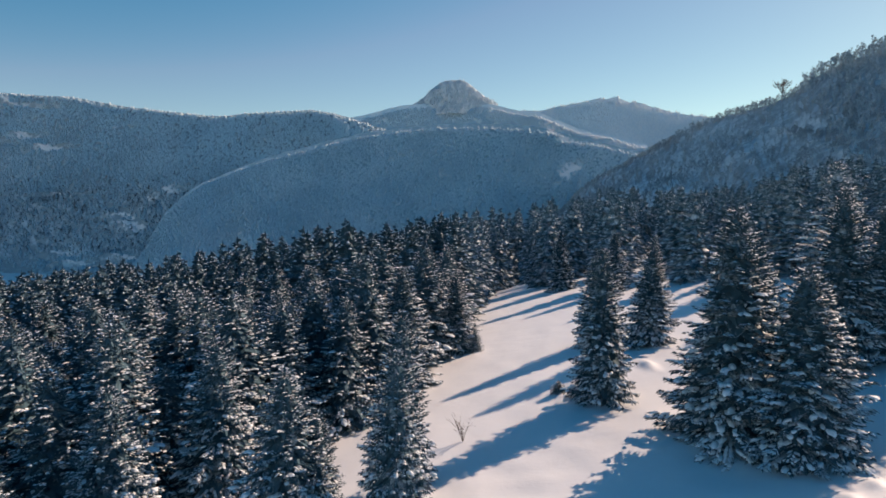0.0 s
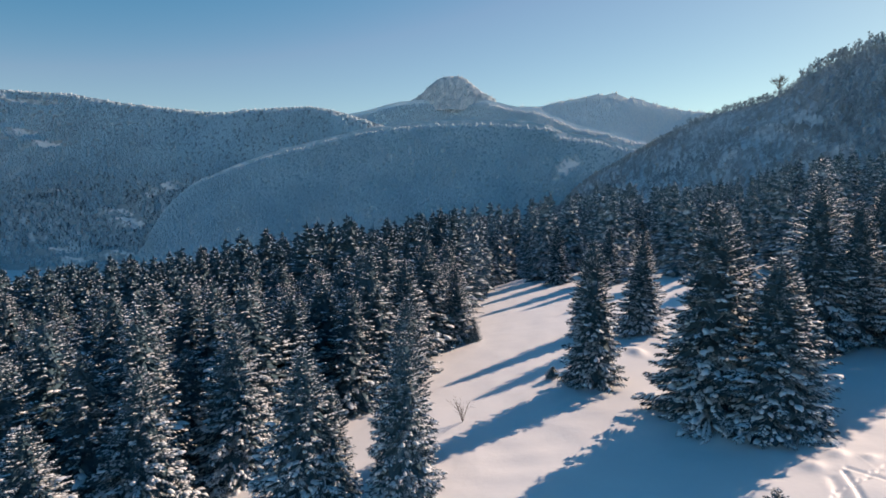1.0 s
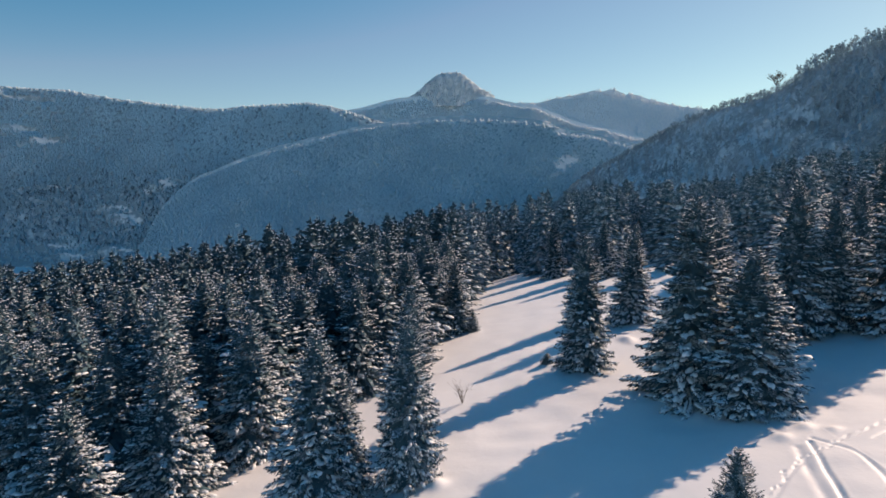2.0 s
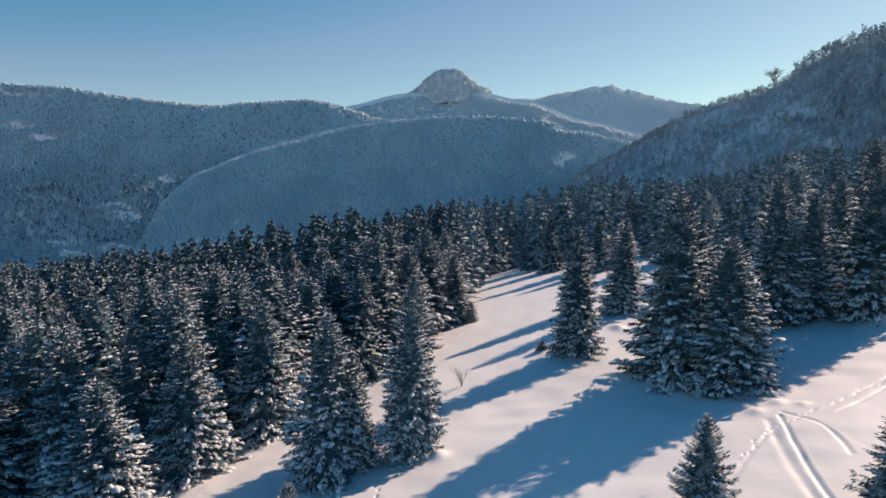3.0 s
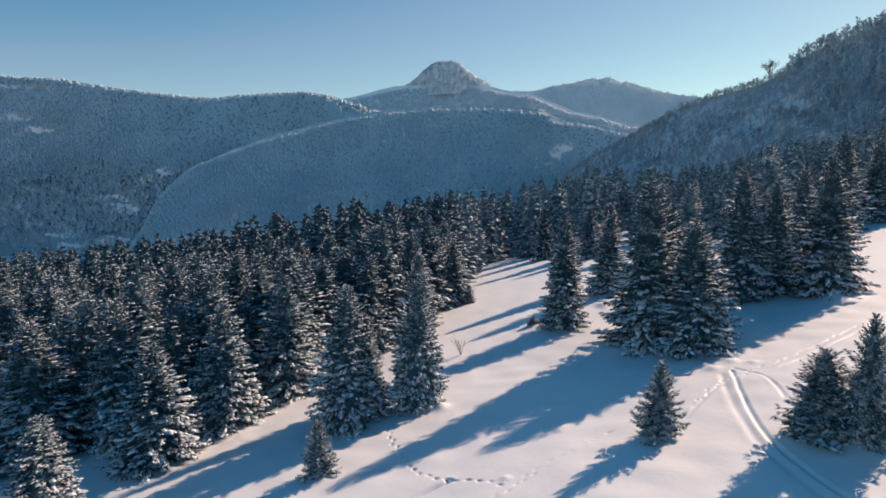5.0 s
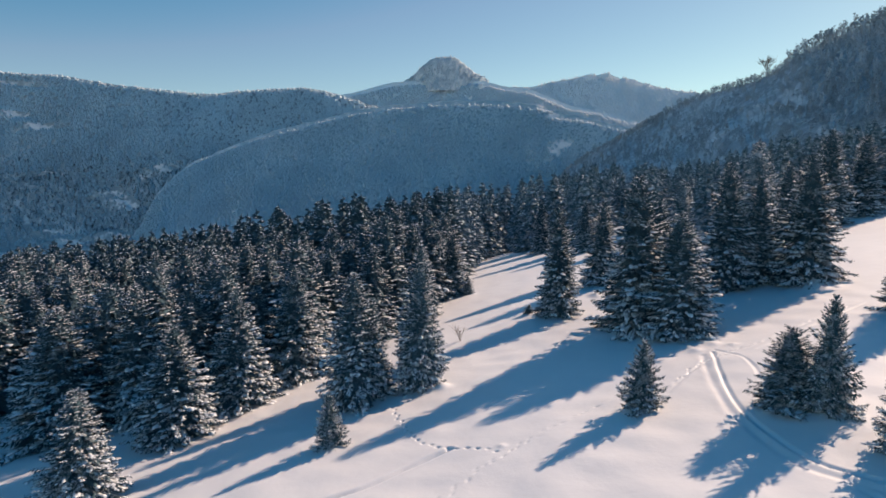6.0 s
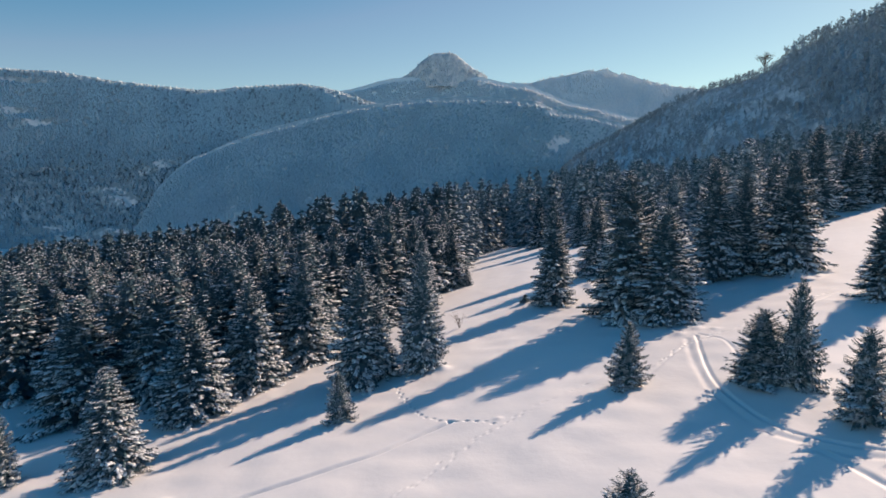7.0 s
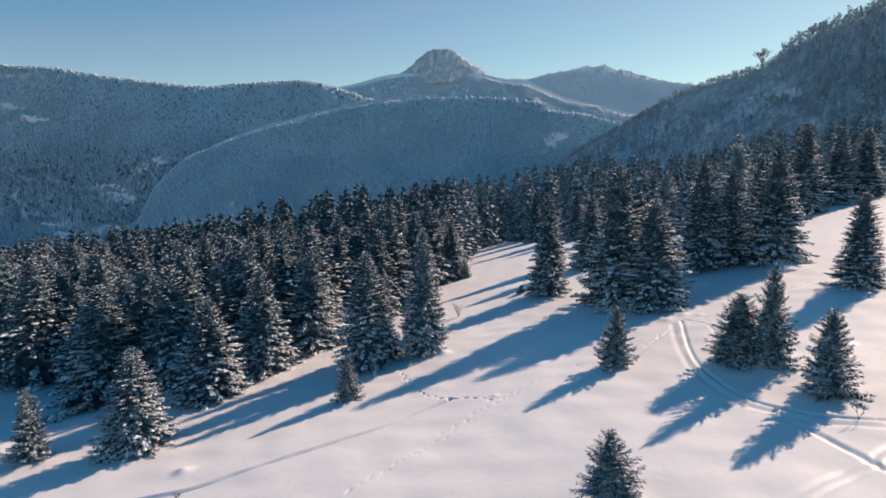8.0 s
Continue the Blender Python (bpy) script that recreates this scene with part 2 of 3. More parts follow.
RUTS = [
    ([(16.5, 23.2), (15.4, 19.7), (14.4, 15.6), (14.0, 12.8), (14.2, 8.8), (15.2, 6.8), (16.4, 5.2), (18.5, 3.8), (24, 0.5)], 0.06, 0.20),
    ([(17.3, 23.6), (16.0, 19.5), (15.0, 15.9), (14.6, 13.3), (14.8, 9.2), (15.7, 7.2), (17.2, 5.5), (19.4, 4.1), (25, 1.2)], 0.11, 0.11),
    ([(17.6, 23.9), (18.4, 22.3), (18.3, 20.4), (17.8, 18.6)], 0.06, 0.12),
    ([(15.3, 6.0), (15.7, 3.9), (15.9, 2.5), (16.2, 0.7), (17.0, -3)], 0.10, 0.16),
    ([(9.0, -2.0), (11.9, -0.4), (14.0, 0.6), (16.1, 1.4), (17.2, 2.1), (22, 4.5)], 0.08, 0.16),
    ([(9.2, -2.5), (12.1, -0.9), (14.2, 0.1), (16.3, 0.9), (17.5, 1.6), (22.3, 4.0)], 0.07, 0.14),
    ([(-22, 6.0), (-15.9, 7.0), (-13.5, 7.3), (-11.1, 8.4), (-8.7, 9.5), (-6.4, 10.6), (-4.1, 11.9), (-2.2, 13.3), (-0.2, 14.6)], 0.30, 0.14),
    ([(12.2, 17.9), (15.3, 21.3), (18.1, 23.1), (21.0, 24.3), (28.4, 28.8), (35.0, 32.5)], 0.04, 0.10),
    ([(20.0, 23.1), (22.5, 24.4), (28.6, 28.2), (35.2, 31.9)], 0.06, 0.10),
]
STEPS = [
    ([(-3.7, 22.2), (-3.1, 19.6), (-2.3, 17.1), (-1.4, 15.5), (-0.2, 14.6), (1.2, 14.0), (2.4, 13.2), (3.1, 13.1)], 0.56, 0.17),
    ([(-5.5, 4.2), (-4.2, 5.7), (-2.8, 7.2), (-1.2, 8.8), (0.7, 11.5), (2.8, 13.3), (5.5, 15.5), (9.0, 18.0), (12.2, 19.2)], 0.42, 0.06),
    ([(-15.5, 26.5), (-13.2, 24.6), (-12.0, 23.9)], 0.75, 0.17),
    ([(8.6, 16.4), (12.2, 18.6), (15.3, 21.5), (18.1, 23.2), (21.0, 24.4), (28.4, 28.9), (35.0, 32.6)], 0.47, 0.09),
    ([(17.3, 15.4), (18.6, 16.0), (20.0, 15.5)], 0.35, 0.12),
]
HUMPS = [(15.7, 47.1, 0.55, 0.45), (2.35, 13.9, 0.25, 0.07), (9.6, 44.5, 0.8, 0.4), (19.0, 24.6, 0.35, 0.10), (8.0, 57.0, 0.7, 0.3), (-14.6, 9.6, 0.4, 0.18), (23.5, 14.5, 0.5, 0.2), (31.9, 37.3, 1.5, 0.5), (-0.6, 24.6, 0.5, 0.3), (16.4, 24.4, 0.45, 0.12), (18.0, 25.3, 0.5, 0.16)]


def build_ground():
    def lines(*spans):
        """Grid lines, closer together where the tracks run: start, step, start, step, ... end."""
        out = [v for k in range(0, len(spans) - 1, 2) for v in np.arange(spans[k], spans[k + 2], spans[k + 1])]
        lo, hi, s = spans[0], spans[-1], 0.19
        while hi < 4700 or lo > -4700:
            s *= 1.13
            lo, hi = lo - s, hi + s
            out = [lo, *out, hi]
        return np.array(out)

    xs, ys = lines(-18, 0.19, -6, 0.07, 4, 0.15, 13.4, 0.08, 18.6, 0.13, 31), lines(-1.5, 0.14, 5, 0.09, 24, 0.13, 30)
    x, y = np.meshgrid(xs, ys)
    z = lie(x, y)
    near = np.clip(1 - np.hypot(x - 5, y - 20) / 160, 0, 1)
    z += near * (0.10 * waves(x, y, 14.0, 3) + 0.035 * waves(x, y, 4.2, 4))
    for points, deep, wide in RUTS:
        d = off_line(x, y, curve_through(points, 0.12))
        deep = deep * (0.9 + 0.2 * waves(x, y, 2.3, 9))
        z += -deep * np.exp(-((d / wide) ** 2)) + 0.07 * deep * np.exp(-(((d - 2.1 * wide) / (0.8 * wide)) ** 2))
    rng = np.random.default_rng(12)
    for points, stride, deep in STEPS:
        c = curve_through(points, stride)
        for k in range(len(c) - 1):
            t = (c[k + 1] - c[k]) / (np.hypot(*(c[k + 1] - c[k])) + 1e-6)
            q = c[k] + np.array((-t[1], t[0])) * (0.04 if k % 2 else -0.04) + rng.normal(0, 0.04 if deep > 0.1 else 0.12, 2)
            r = np.hypot(((x - q[0]) * t[0] + (y - q[1]) * t[1]) / 2.3, -(x - q[0]) * t[1] + (y - q[1]) * t[0])
            z -= deep * rng.uniform(0.5, 1.1) * np.exp(-((r / 0.055) ** 2))
    for hx, hy, r, h in HUMPS:
        z += h * np.exp(-(((x - hx) ** 2 + (y - hy) ** 2) / r**2))
    for tx, ty, th, tr, *_ in SINGLES:
        d = np.hypot(x - tx, y - ty)
        z += 0.16 * np.exp(-((d / (0.8 * tr)) ** 2))
    nx, ny = len(xs), len(ys)
    i = (np.arange(ny - 1)[:, None] * nx + np.arange(nx - 1)[None]).ravel()
    p = Pile()
    p.add(np.stack([x.ravel(), y.ravel(), z.ravel()], 1), np.concatenate([np.stack([i, i + 1, i + nx + 1], 1), np.stack([i, i + nx + 1, i + nx], 1)]))
    return tagged(new("ground", p.mesh("ground", [SNOW], True)), "open slope of untouched snow with sled and foot tracks", "snow field", kind="structure")


# ---------------------------------------------------------------- spruces
def spruce_parts(height, radius, seed, gap, per, twig_gap, twig_width, snow_share, lumps, ragged, droop, start, power=0.8, rise=0.45, sides=16):
    """The three parts of a spruce: trunk, crown of drooping boughs with their twigs, and the snow that lies on them."""
    rng = np.random.default_rng(seed)
    trunk, crown, snow = Pile(), Pile(), Pile()
    trunk.add(*tube([(0, 0, -0.4), (0.02, 0, height * 0.3), (0, 0.02, height * 0.7), (0, 0, height * 0.99)], [0.016 * height, 0.012 * height, 0.006 * height, 0.004], 7))
    p1, p2, p3 = rng.uniform(0, 6.28, 3)
    zup = np.array((0, 0, 1.0))

    def reach(h, a):
        """How far the boughs come at that height and bearing: a lopsided cone, drawn in at its foot."""
        u = h / height
        lop = 1 + ragged * (0.5 * np.sin(2 * a + p1 + 4 * u) + 0.35 * np.sin(3 * a + p2 - 7 * u) + 0.35 * np.sin(5 * a + p3 + 11 * u))
        return radius * (0.035 + 0.965 * (1 - u) ** power) * (0.74 + 0.26 * min(1, u / 0.12)) * lop

    # the dense inside: ragged skirts of short hanging sprays, one above the other
    h, ring = start * height * 0.6, sides
    while h < height * 0.95:
        a = 2 * math.pi * (np.arange(ring) + rng.uniform(-0.35, 0.35, ring)) / ring + rng.uniform(0, 6)
        full = reach(h, a)
        drop = 0.62 * gap + 0.22 * full
        r1 = full * np.where(np.arange(ring) % 2, 0.84, 0.52) * rng.uniform(0.75, 1.12, ring)
        r0 = full * rng.uniform(0.10, 0.28, ring)
        low = h - drop * np.where(np.arange(ring) % 2, 1.0, 0.35) * rng.uniform(0.6, 1.4, ring)
        v = np.concatenate([np.stack([r0 * np.cos(a), r0 * np.sin(a), h + 0.4 * drop], 1), np.stack([r1 * np.cos(a), r1 * np.sin(a), np.maximum(low, 0.02)], 1)])
        f = [(i, ring + i, ring + (i + 1) % ring) for i in range(ring)] + [(i, ring + (i + 1) % ring, (i + 1) % ring) for i in range(ring)]
        crown.add(v, f)
        h += gap * rng.uniform(0.75, 1.1) * (1 - 0.35 * h / height)
    h, turn = start * height, 0.0
    while h < height * 0.985:
        u = h / height
        n = max(4, round(per * (1 - 0.45 * u)))
        turn += 0.9
        for i in range(n):
            a = turn + 2 * math.pi * (i + rng.uniform(-0.3, 0.3)) / n
            out, side = np.array((math.cos(a), math.sin(a), 0)), np.array((-math.sin(a), math.cos(a), 0))
            hb = min(max(0.15, h + rng.uniform(-1, 1) * gap * (1 - 0.5 * u)), 0.985 * height)
            L = 1.04 * float(reach(hb, a)) * rng.uniform(0.78, 1.10)
            sag = (droop - (droop + rise) * u) * rng.uniform(0.75, 1.25)
            lift = 0.28 * (1 - 0.6 * u) * rng.uniform(0.3, 1.3)

            def at(q):
                q = np.asarray(q, float)[..., None]
                return out * L * q + zup * np.maximum(hb + L * (-sag * q + lift * q * q), 0.06)

            # needle twigs on both sides of the bough, hanging, longest at two thirds of its length
            k = max(6, int(2 * L / twig_gap))
            q = np.clip(np.linspace(0.22, 1.0, k) + rng.uniform(-0.03, 0.03, k), 0.1, 1.0)
            p, t = at(q), at(q + 0.03) - at(q)
            t /= np.linalg.norm(t, axis=1)[:, None] + 1e-9
            flip = np.where(np.arange(k) % 2, 1.0, -1.0)[:, None]
            hang = (0.15 + 0.65 * (1 - u)) * rng.uniform(0.3, 1.3, (k, 1))
            w = t * rng.uniform(0.5, 1.0, (k, 1)) + side * flip * rng.uniform(0.35, 1.0, (k, 1)) - zup * hang
            w /= np.linalg.norm(w, axis=1)[:, None]
            tl = np.minimum((0.10 + 0.34 * L**0.8 * q**0.5 * np.maximum(1.08 - q, 0) ** 0.6) * rng.uniform(0.7, 1.3, k), 0.85)
            sd = np.cross(w, zup)
            sd /= np.linalg.norm(sd, axis=1)[:, None] + 1e-9
            upn = np.cross(sd, w)
            tw = twig_width * rng.uniform(0.75, 1.35, k) * (0.55 + 0.45 * np.minimum(1, tl / 0.4))
            crown.add(*spines(p, w, sd, upn, tl, tw, 0.8))
            # snow held on the twigs, more of it low down and towards the bough's end
            m = rng.random(k) < snow_share * (0.35 + 0.75 * q) * (1 - 0.45 * u) * rng.uniform(0.3, 1.7)
            if m.any():
                c = int(m.sum())
                snow.add(*caps(p[m] + upn[m] * tw[m, None] * 0.35, w[m], sd[m], upn[m], tl[m] * rng.uniform(0.45, 0.95, c), tw[m] * rng.uniform(0.9, 1.6, c), tw[m] * rng.uniform(0.5, 1.1, c)))
            # pads of snow that bend the bough's end down
            if L > 0.3 and rng.random() < lumps * (1.5 - 1.9 * u):
                for sp in rng.uniform(0.55, 0.98, 1 + int(L > 0.9) + int(L > 1.6)):
                    c = at(np.array([sp, sp + 0.04]))
                    t1 = (c[1] - c[0]) / (np.linalg.norm(c[1] - c[0]) + 1e-9) + side * rng.uniform(-0.5, 0.5) - zup * 0.25
                    t1 /= np.linalg.norm(t1)
                    s1 = np.cross(t1, zup)
                    s1 /= np.linalg.norm(s1)
                    u1 = np.cross(s1, t1)
                    big = rng.uniform(0.45, 1.15) * min(1.0, 0.4 + 0.4 * L) * twig_width / 0.055
                    snow.add(*dome(c[0] + u1 * 0.03 + side * rng.uniform(-0.12, 0.12) * L, t1, s1, u1, 0.25 * big, 0.13 * big, 0.085 * big, rng))
        h += gap * rng.uniform(0.8, 1.2) * (1 - 0.35 * u)
    tip = np.array([(0.0, 0, height * 0.94)])
    crown.add(*spines(tip, np.array([(0, 0, 1.0)]), np.array([(1.0, 0, 0)]), np.array([(0, 1.0, 0)]), np.array([height * 0.08]), np.array([0.035 + 0.002 * height])))
    return trunk, crown, snow


class Kind:
    """A spruce model, built once; every later tree of the kind shares its meshes."""

    def __init__(self, height, radius, needles, *how):
        self.height, self.radius, self.first = height, radius, None
        trunk, crown, snow = spruce_parts(height, radius, *how)
        self.meshes = (("trunk", trunk.mesh("trunk", [BARK], True), "grey-brown bark"), ("crown", crown.mesh("crown", [needles]), "dark green needle boughs"), ("snow_load", snow.mesh("snow_load", [LOAD], True), "white snow lying on the boughs"))

    def plant(self, x, y, height, radius, turn, label, group, sink=0.1, lean=(0, 0)):
        m = pose(x, y, land(x, y) - sink, lean[0], lean[1], turn) @ Matrix.Diagonal((radius / self.radius, radius / self.radius, height / self.height, 1))
        if self.first is None:
            ob = self.first = new("spruce_tree")
            for name, me, text in self.meshes:
                tagged(part(name, me, ob, text), kind="stuff" if name == "snow_load" else "")
            ob.matrix_basis = m
        else:
            ob = copy_thing(self.first, Matrix.Identity(4))
            ob.matrix_basis = m
        return tagged(ob, label, "spruce tree", group)


# trees that stand apart: x, y, height, spread, and which model
SINGLES = [
    (10.1, 15.9, 3.95, 1.2, "young"), (17.9, 12.5, 5.9, 1.4, "young"), (16.9, 13.9, 4.2, 2.0, "young"), (18.5, 7.9, 4.4, 1.6, "young"),
    (-6.8, 17.0, 3.2, 0.95, "young"), (5.4, 0.3, 3.3, 1.35, "young"), (-26.3, 15.4, 4.6, 1.4, "young"), (-19.1, 14.2, 6.4, 2.2, "grown"),
    (-27.6, 27.2, 9.7, 3.5, "grown"), (-17.7, 22.8, 7.8, 2.6, "grown"), (-15.0, 27.5, 8.8, 2.4, "grown"), (-12.0, 32.9, 9.5, 2.5, "grown"),
    (-6.4, 24.3, 9.0, 2.3, "grown"), (-5.1, 25.2, 6.9, 1.5, "grown"), (-1.9, 25.3, 9.0, 1.65, "grown"), (-2.3, 31.0, 9.6, 1.9, "grown"),
    (3.2, 62.9, 2.6, 0.9, "young"), (1.4, 63.7, 8.8, 2.2, "grown"), (10.6, 40.8, 10.4, 2.5, "grown"), (17.9, 54.2, 9.6, 2.4, "grown"), (14.0, 57.5, 8.3, 2.1, "grown"), (20.5, 108.5, 10.5, 3.0, "grown"), (25.0, 91.6, 8.8, 2.4, "grown"), (22.0, 145.0, 12.0, 3.2, "grown"),
    (14.9, 31.6, 12.2, 3.7, "grown"), (17.1, 28.9, 9.2, 3.2, "grown"), (17.3, 34.4, 10.2, 2.6, "grown"), (26.0, 40.7, 11.8, 3.0, "grown"), (-22.8, 28.6, 10.3, 3.0, "grown"), (-3.4, 52.0, 10.8, 2.8, "grown"),
    (29.2, 41.3, 10.3, 2.5, "grown"), (32.6, 39.2, 11.6, 3.3, "grown"), (35.7, 48.5, 10.8, 2.5, "grown"), (32.4, 26.3, 7.7, 2.3, "grown"),
    (53.8, 70.7, 13.6, 3.5, "grown"), (62.4, 76.5, 12.0, 3.6, "grown"), (69.0, 79.4, 11.3, 3.6, "grown"), (23.5, 5.9, 3.3, 1.6, "young"), (8.2, 43.6, 1.1, 0.7, "young"),
]
EDGE_LEFT = ([20, 25, 30, 35, 42, 52, 64, 90, 140, 180, 260], [-34, -24, -18, -14, -8, -4, -1, 3, 9, 20, 29])


def in_wood(x, y):
    left = y > 21 and x < np.interp(y, *EDGE_LEFT) and y > min(35, 24 + 0.8 * max(0, -x - 22))
    right = y > 112 - 2.6 * (x - 18) and x > 18 + 0.03 * (y - 56) if x < 30 else y > max(60 + 0.50 * (x - 30), 78 - 1.2 * (x - 30))
    return left or right


def scatter(lo, hi, spacing, seed, taken):
    """Uneven rows of planted trees between two distances from the first eye."""
    rng = np.random.default_rng(seed)
    out, cell = list(taken), {}
    for k, (x, y) in enumerate(out):
        cell.setdefault((int(x // 4), int(y // 4)), []).append((x, y))
    found = []
    for _ in range(60000):
        a, r = rng.uniform(-0.80, 0.80), math.sqrt(rng.uniform(lo * lo, hi * hi))
        x, y = r * math.sin(a), r * math.cos(a) - 10
        if not in_wood(x, y):
            continue
        gap = spacing * (1 + 0.0062 * max(0, r - 45)) * rng.uniform(0.85, 1.15) * (1.0 if x < 12 else 3.0 if r < 75 else 1.8 if r < 120 else 1.6)
        cx, cy = int(x // 4), int(y // 4)
        if any((x - p) ** 2 + (y - q) ** 2 < gap * gap for i in (-2, -1, 0, 1, 2) for j in (-2, -1, 0, 1, 2) for p, q in cell.get((cx + i, cy + j), ())):
            continue
        cell.setdefault((cx, cy), []).append((x, y))
        found.append((x, y, r))
    return found


# the skyline of tips in the camera's view from EYE: bearing, and how high the tips come
VIEW_TIP_LINE = ([-36, -33.6, -29.2, -26.3, -21.6, -18, -12.7, -10.1, -8.1, -6.3, -2.7, -0.7, 3.4, 6, 8.2, 11.4, 13.4, 17.1, 20.8, 24.3, 26.3, 30.2, 32.9, 35, 45],
             [-6.7, -6.1, -6.0, -5.5, -5.3, -4.2, -3.3, -2.8, -2.3, -2.9, -2.8, -2.1, -1.8, -1.4, -1.2, -0.4, 0.0, 0.2, 0.1, 0.5, 1.1, 2.4, 2.2, 3.1, 4.0])


def tip_room(x, y):
    """How tall a tree may be there with its tip below that skyline in the camera's view."""
    d, bearing = math.hypot(x - EYE[0], y - EYE[1]), math.degrees(math.atan2(x - EYE[0], y - EYE[1]))
    return EYE[2] + d * math.tan(math.radians(np.interp(bearing, *VIEW_TIP_LINE))) - land(x, y)


def build_spruces():
    rng = np.random.default_rng(5)
    grown = [Kind(10.0, 2.5, NEEDLE, 20 + k, 0.27, 12, 0.115, 0.050, 0.66, 0.68, 0.24, 0.62, 0.06, 0.73) for k in range(4)]
    young = [Kind(4.5, 1.5, NEEDLE_YOUNG, 40 + k, 0.19, 11, 0.072, 0.034, 0.62, 0.42, 0.36, 0.28, 0.04, 0.80, 0.85) for k in range(3)]
    stand = [Kind(10.5, 2.3, NEEDLE_STAND, 60 + k, 0.36, 11, 0.19, 0.064, 0.56, 0.22, 0.26, 0.70, 0.07, 0.74, 0.45, 14) for k in range(5)]
    hazed = [Kind(10.5, 2.3, NEEDLE_FAR, 80 + k, 0.38, 11, 0.20, 0.070, 0.75, 0.25, 0.20, 0.65, 0.05, 0.74, 0.45, 14) for k in range(3)]
    for k, (x, y, h, r, kind) in enumerate(SINGLES):
        pick = (grown if kind == "grown" else young)[k % (4 if kind == "grown" else 3)]
        text = "young snow-dusted spruce standing alone on open snow" if kind == "young" else "dark full-branched spruce with snow-laden boughs at the clearing"
        pick.plant(x, y, h, r * (1.12 if kind == "grown" and x < 0 else 1.0), rng.uniform(0, 360), text, "spruces round the clearing", 0.12, (rng.normal(0, 0.8), rng.normal(0, 0.8)))
    taken = [(s[0], s[1]) for s in SINGLES]
    near = scatter(25, 92, 3.3, 8, taken)
    near.sort(key=lambda q: q[2])
    for k, (x, y, r) in enumerate(near[:200]):
        h = rng.uniform(7.0, 12.2) * (1 + 0.0022 * max(0, r - 40))
        if x > 12:
            h = min(max(7.0, tip_room(x, y) * rng.uniform(0.78, 1.03)), 15.0)
        (hazed[k % 3] if y > 52 and x > 4 else stand[k % 5]).plant(x, y, h, (0.33 if x > 12 else 0.36) * h * rng.uniform(0.85, 1.15), rng.uniform(0, 360), "tall snow-dusted spruce in a dense planted stand", "spruces of the stand", 0.15, (rng.normal(0, 0.8), rng.normal(0, 0.8)))
    rest = near[200:] + scatter(92, 300, 4.3, 9, taken + [(q[0], q[1]) for q in near])
    far_stand(rest, rng)


def far_tree(seed, step=0.050, most=8):
    """A spruce for the back of the stand: a dense ragged inside and whorls of single boughs, each with its streak of snow."""
    rng = np.random.default_rng(seed)
    p = Pile()

    def reach(h):
        return 0.27 * (0.03 + 0.97 * (1 - h) ** 0.92) * (0.78 + 0.22 * min(1, h / 0.12))

    h, ring = 0.05, 9
    while h < 0.93:
        a = 2 * math.pi * (np.arange(ring) + rng.uniform(-0.35, 0.35, ring)) / ring + rng.uniform(0, 6)
        r1, r0 = reach(h) * rng.uniform(0.5, 0.95, ring), reach(h) * rng.uniform(0.1, 0.3, ring)
        drop = 0.035 + 0.2 * reach(h)
        v = np.concatenate([np.stack([r0 * np.cos(a), r0 * np.sin(a), np.full(ring, h + 0.4 * drop)], 1), np.stack([r1 * np.cos(a), r1 * np.sin(a), np.maximum(0.0, h - drop * rng.uniform(0.3, 1.3, ring))], 1)])
        p.add(v, [(i, ring + i, ring + (i + 1) % ring) for i in range(ring)] + [(i, ring + (i + 1) % ring, (i + 1) % ring) for i in range(ring)])
        h += 1.5 * step * rng.uniform(0.8, 1.2)
    h, turn = 0.05, 0.0
    while h < 0.97:
        n = most if h < 0.6 else most - 2
        turn += 0.7
        a = turn + 2 * math.pi * (np.arange(n) + rng.uniform(-0.3, 0.3, n)) / n
        out = np.stack([np.cos(a), np.sin(a), np.full(n, -0.55 + 0.80 * h) * rng.uniform(0.6, 1.3, n)], 1)
        out /= np.linalg.norm(out, axis=1)[:, None]
        side = np.stack([-np.sin(a), np.cos(a), np.zeros(n)], 1)
        up = np.cross(out, side)
        L = 1.06 * reach(h) * rng.uniform(0.78, 1.15, n) + 0.012
        base = np.stack([np.zeros(n), np.zeros(n), h + rng.uniform(-0.028, 0.028, n)], 1)
        p.add(*spines(base, out, side, up, L, 0.018 + 0.13 * L, 0.7))
        m = rng.random(n) < 0.7
        if m.any():
            c = int(m.sum())
            p.add(*caps(base[m] + up[m] * 0.004 + out[m] * L[m, None] * rng.uniform(0.35, 0.62, (c, 1)), out[m], side[m], up[m], L[m] * rng.uniform(0.28, 0.42, c), 0.006 + 0.075 * L[m], 0.006 + 0.05 * L[m]), 1)
        h += step * rng.uniform(0.8, 1.2)
    p.add(*spines(np.array([(0, 0, 0.93)]), np.array([(0, 0, 1.0)]), np.array([(1.0, 0, 0)]), np.array([(0, 1.0, 0)]), np.array([0.10]), np.array([0.008])))
    return np.concatenate(p.v), np.concatenate(p.f), np.concatenate(p.m)


def many(models, places, pile):
    """Sets a model down at each place: x, y, z, width, height, turn, which model."""
    for x, y, z, w, h, turn, k in places:
        v, f, m = models[k % len(models)]
        c, s = math.cos(turn), math.sin(turn)
        q = np.stack([(v[:, 0] * c - v[:, 1] * s) * w + x, (v[:, 0] * s + v[:, 1] * c) * w + y, v[:, 2] * h + z], 1)
        pile.v.append(q)
        pile.f.append(f + pile.n)
        pile.m.append(m)
        pile.n += len(q)


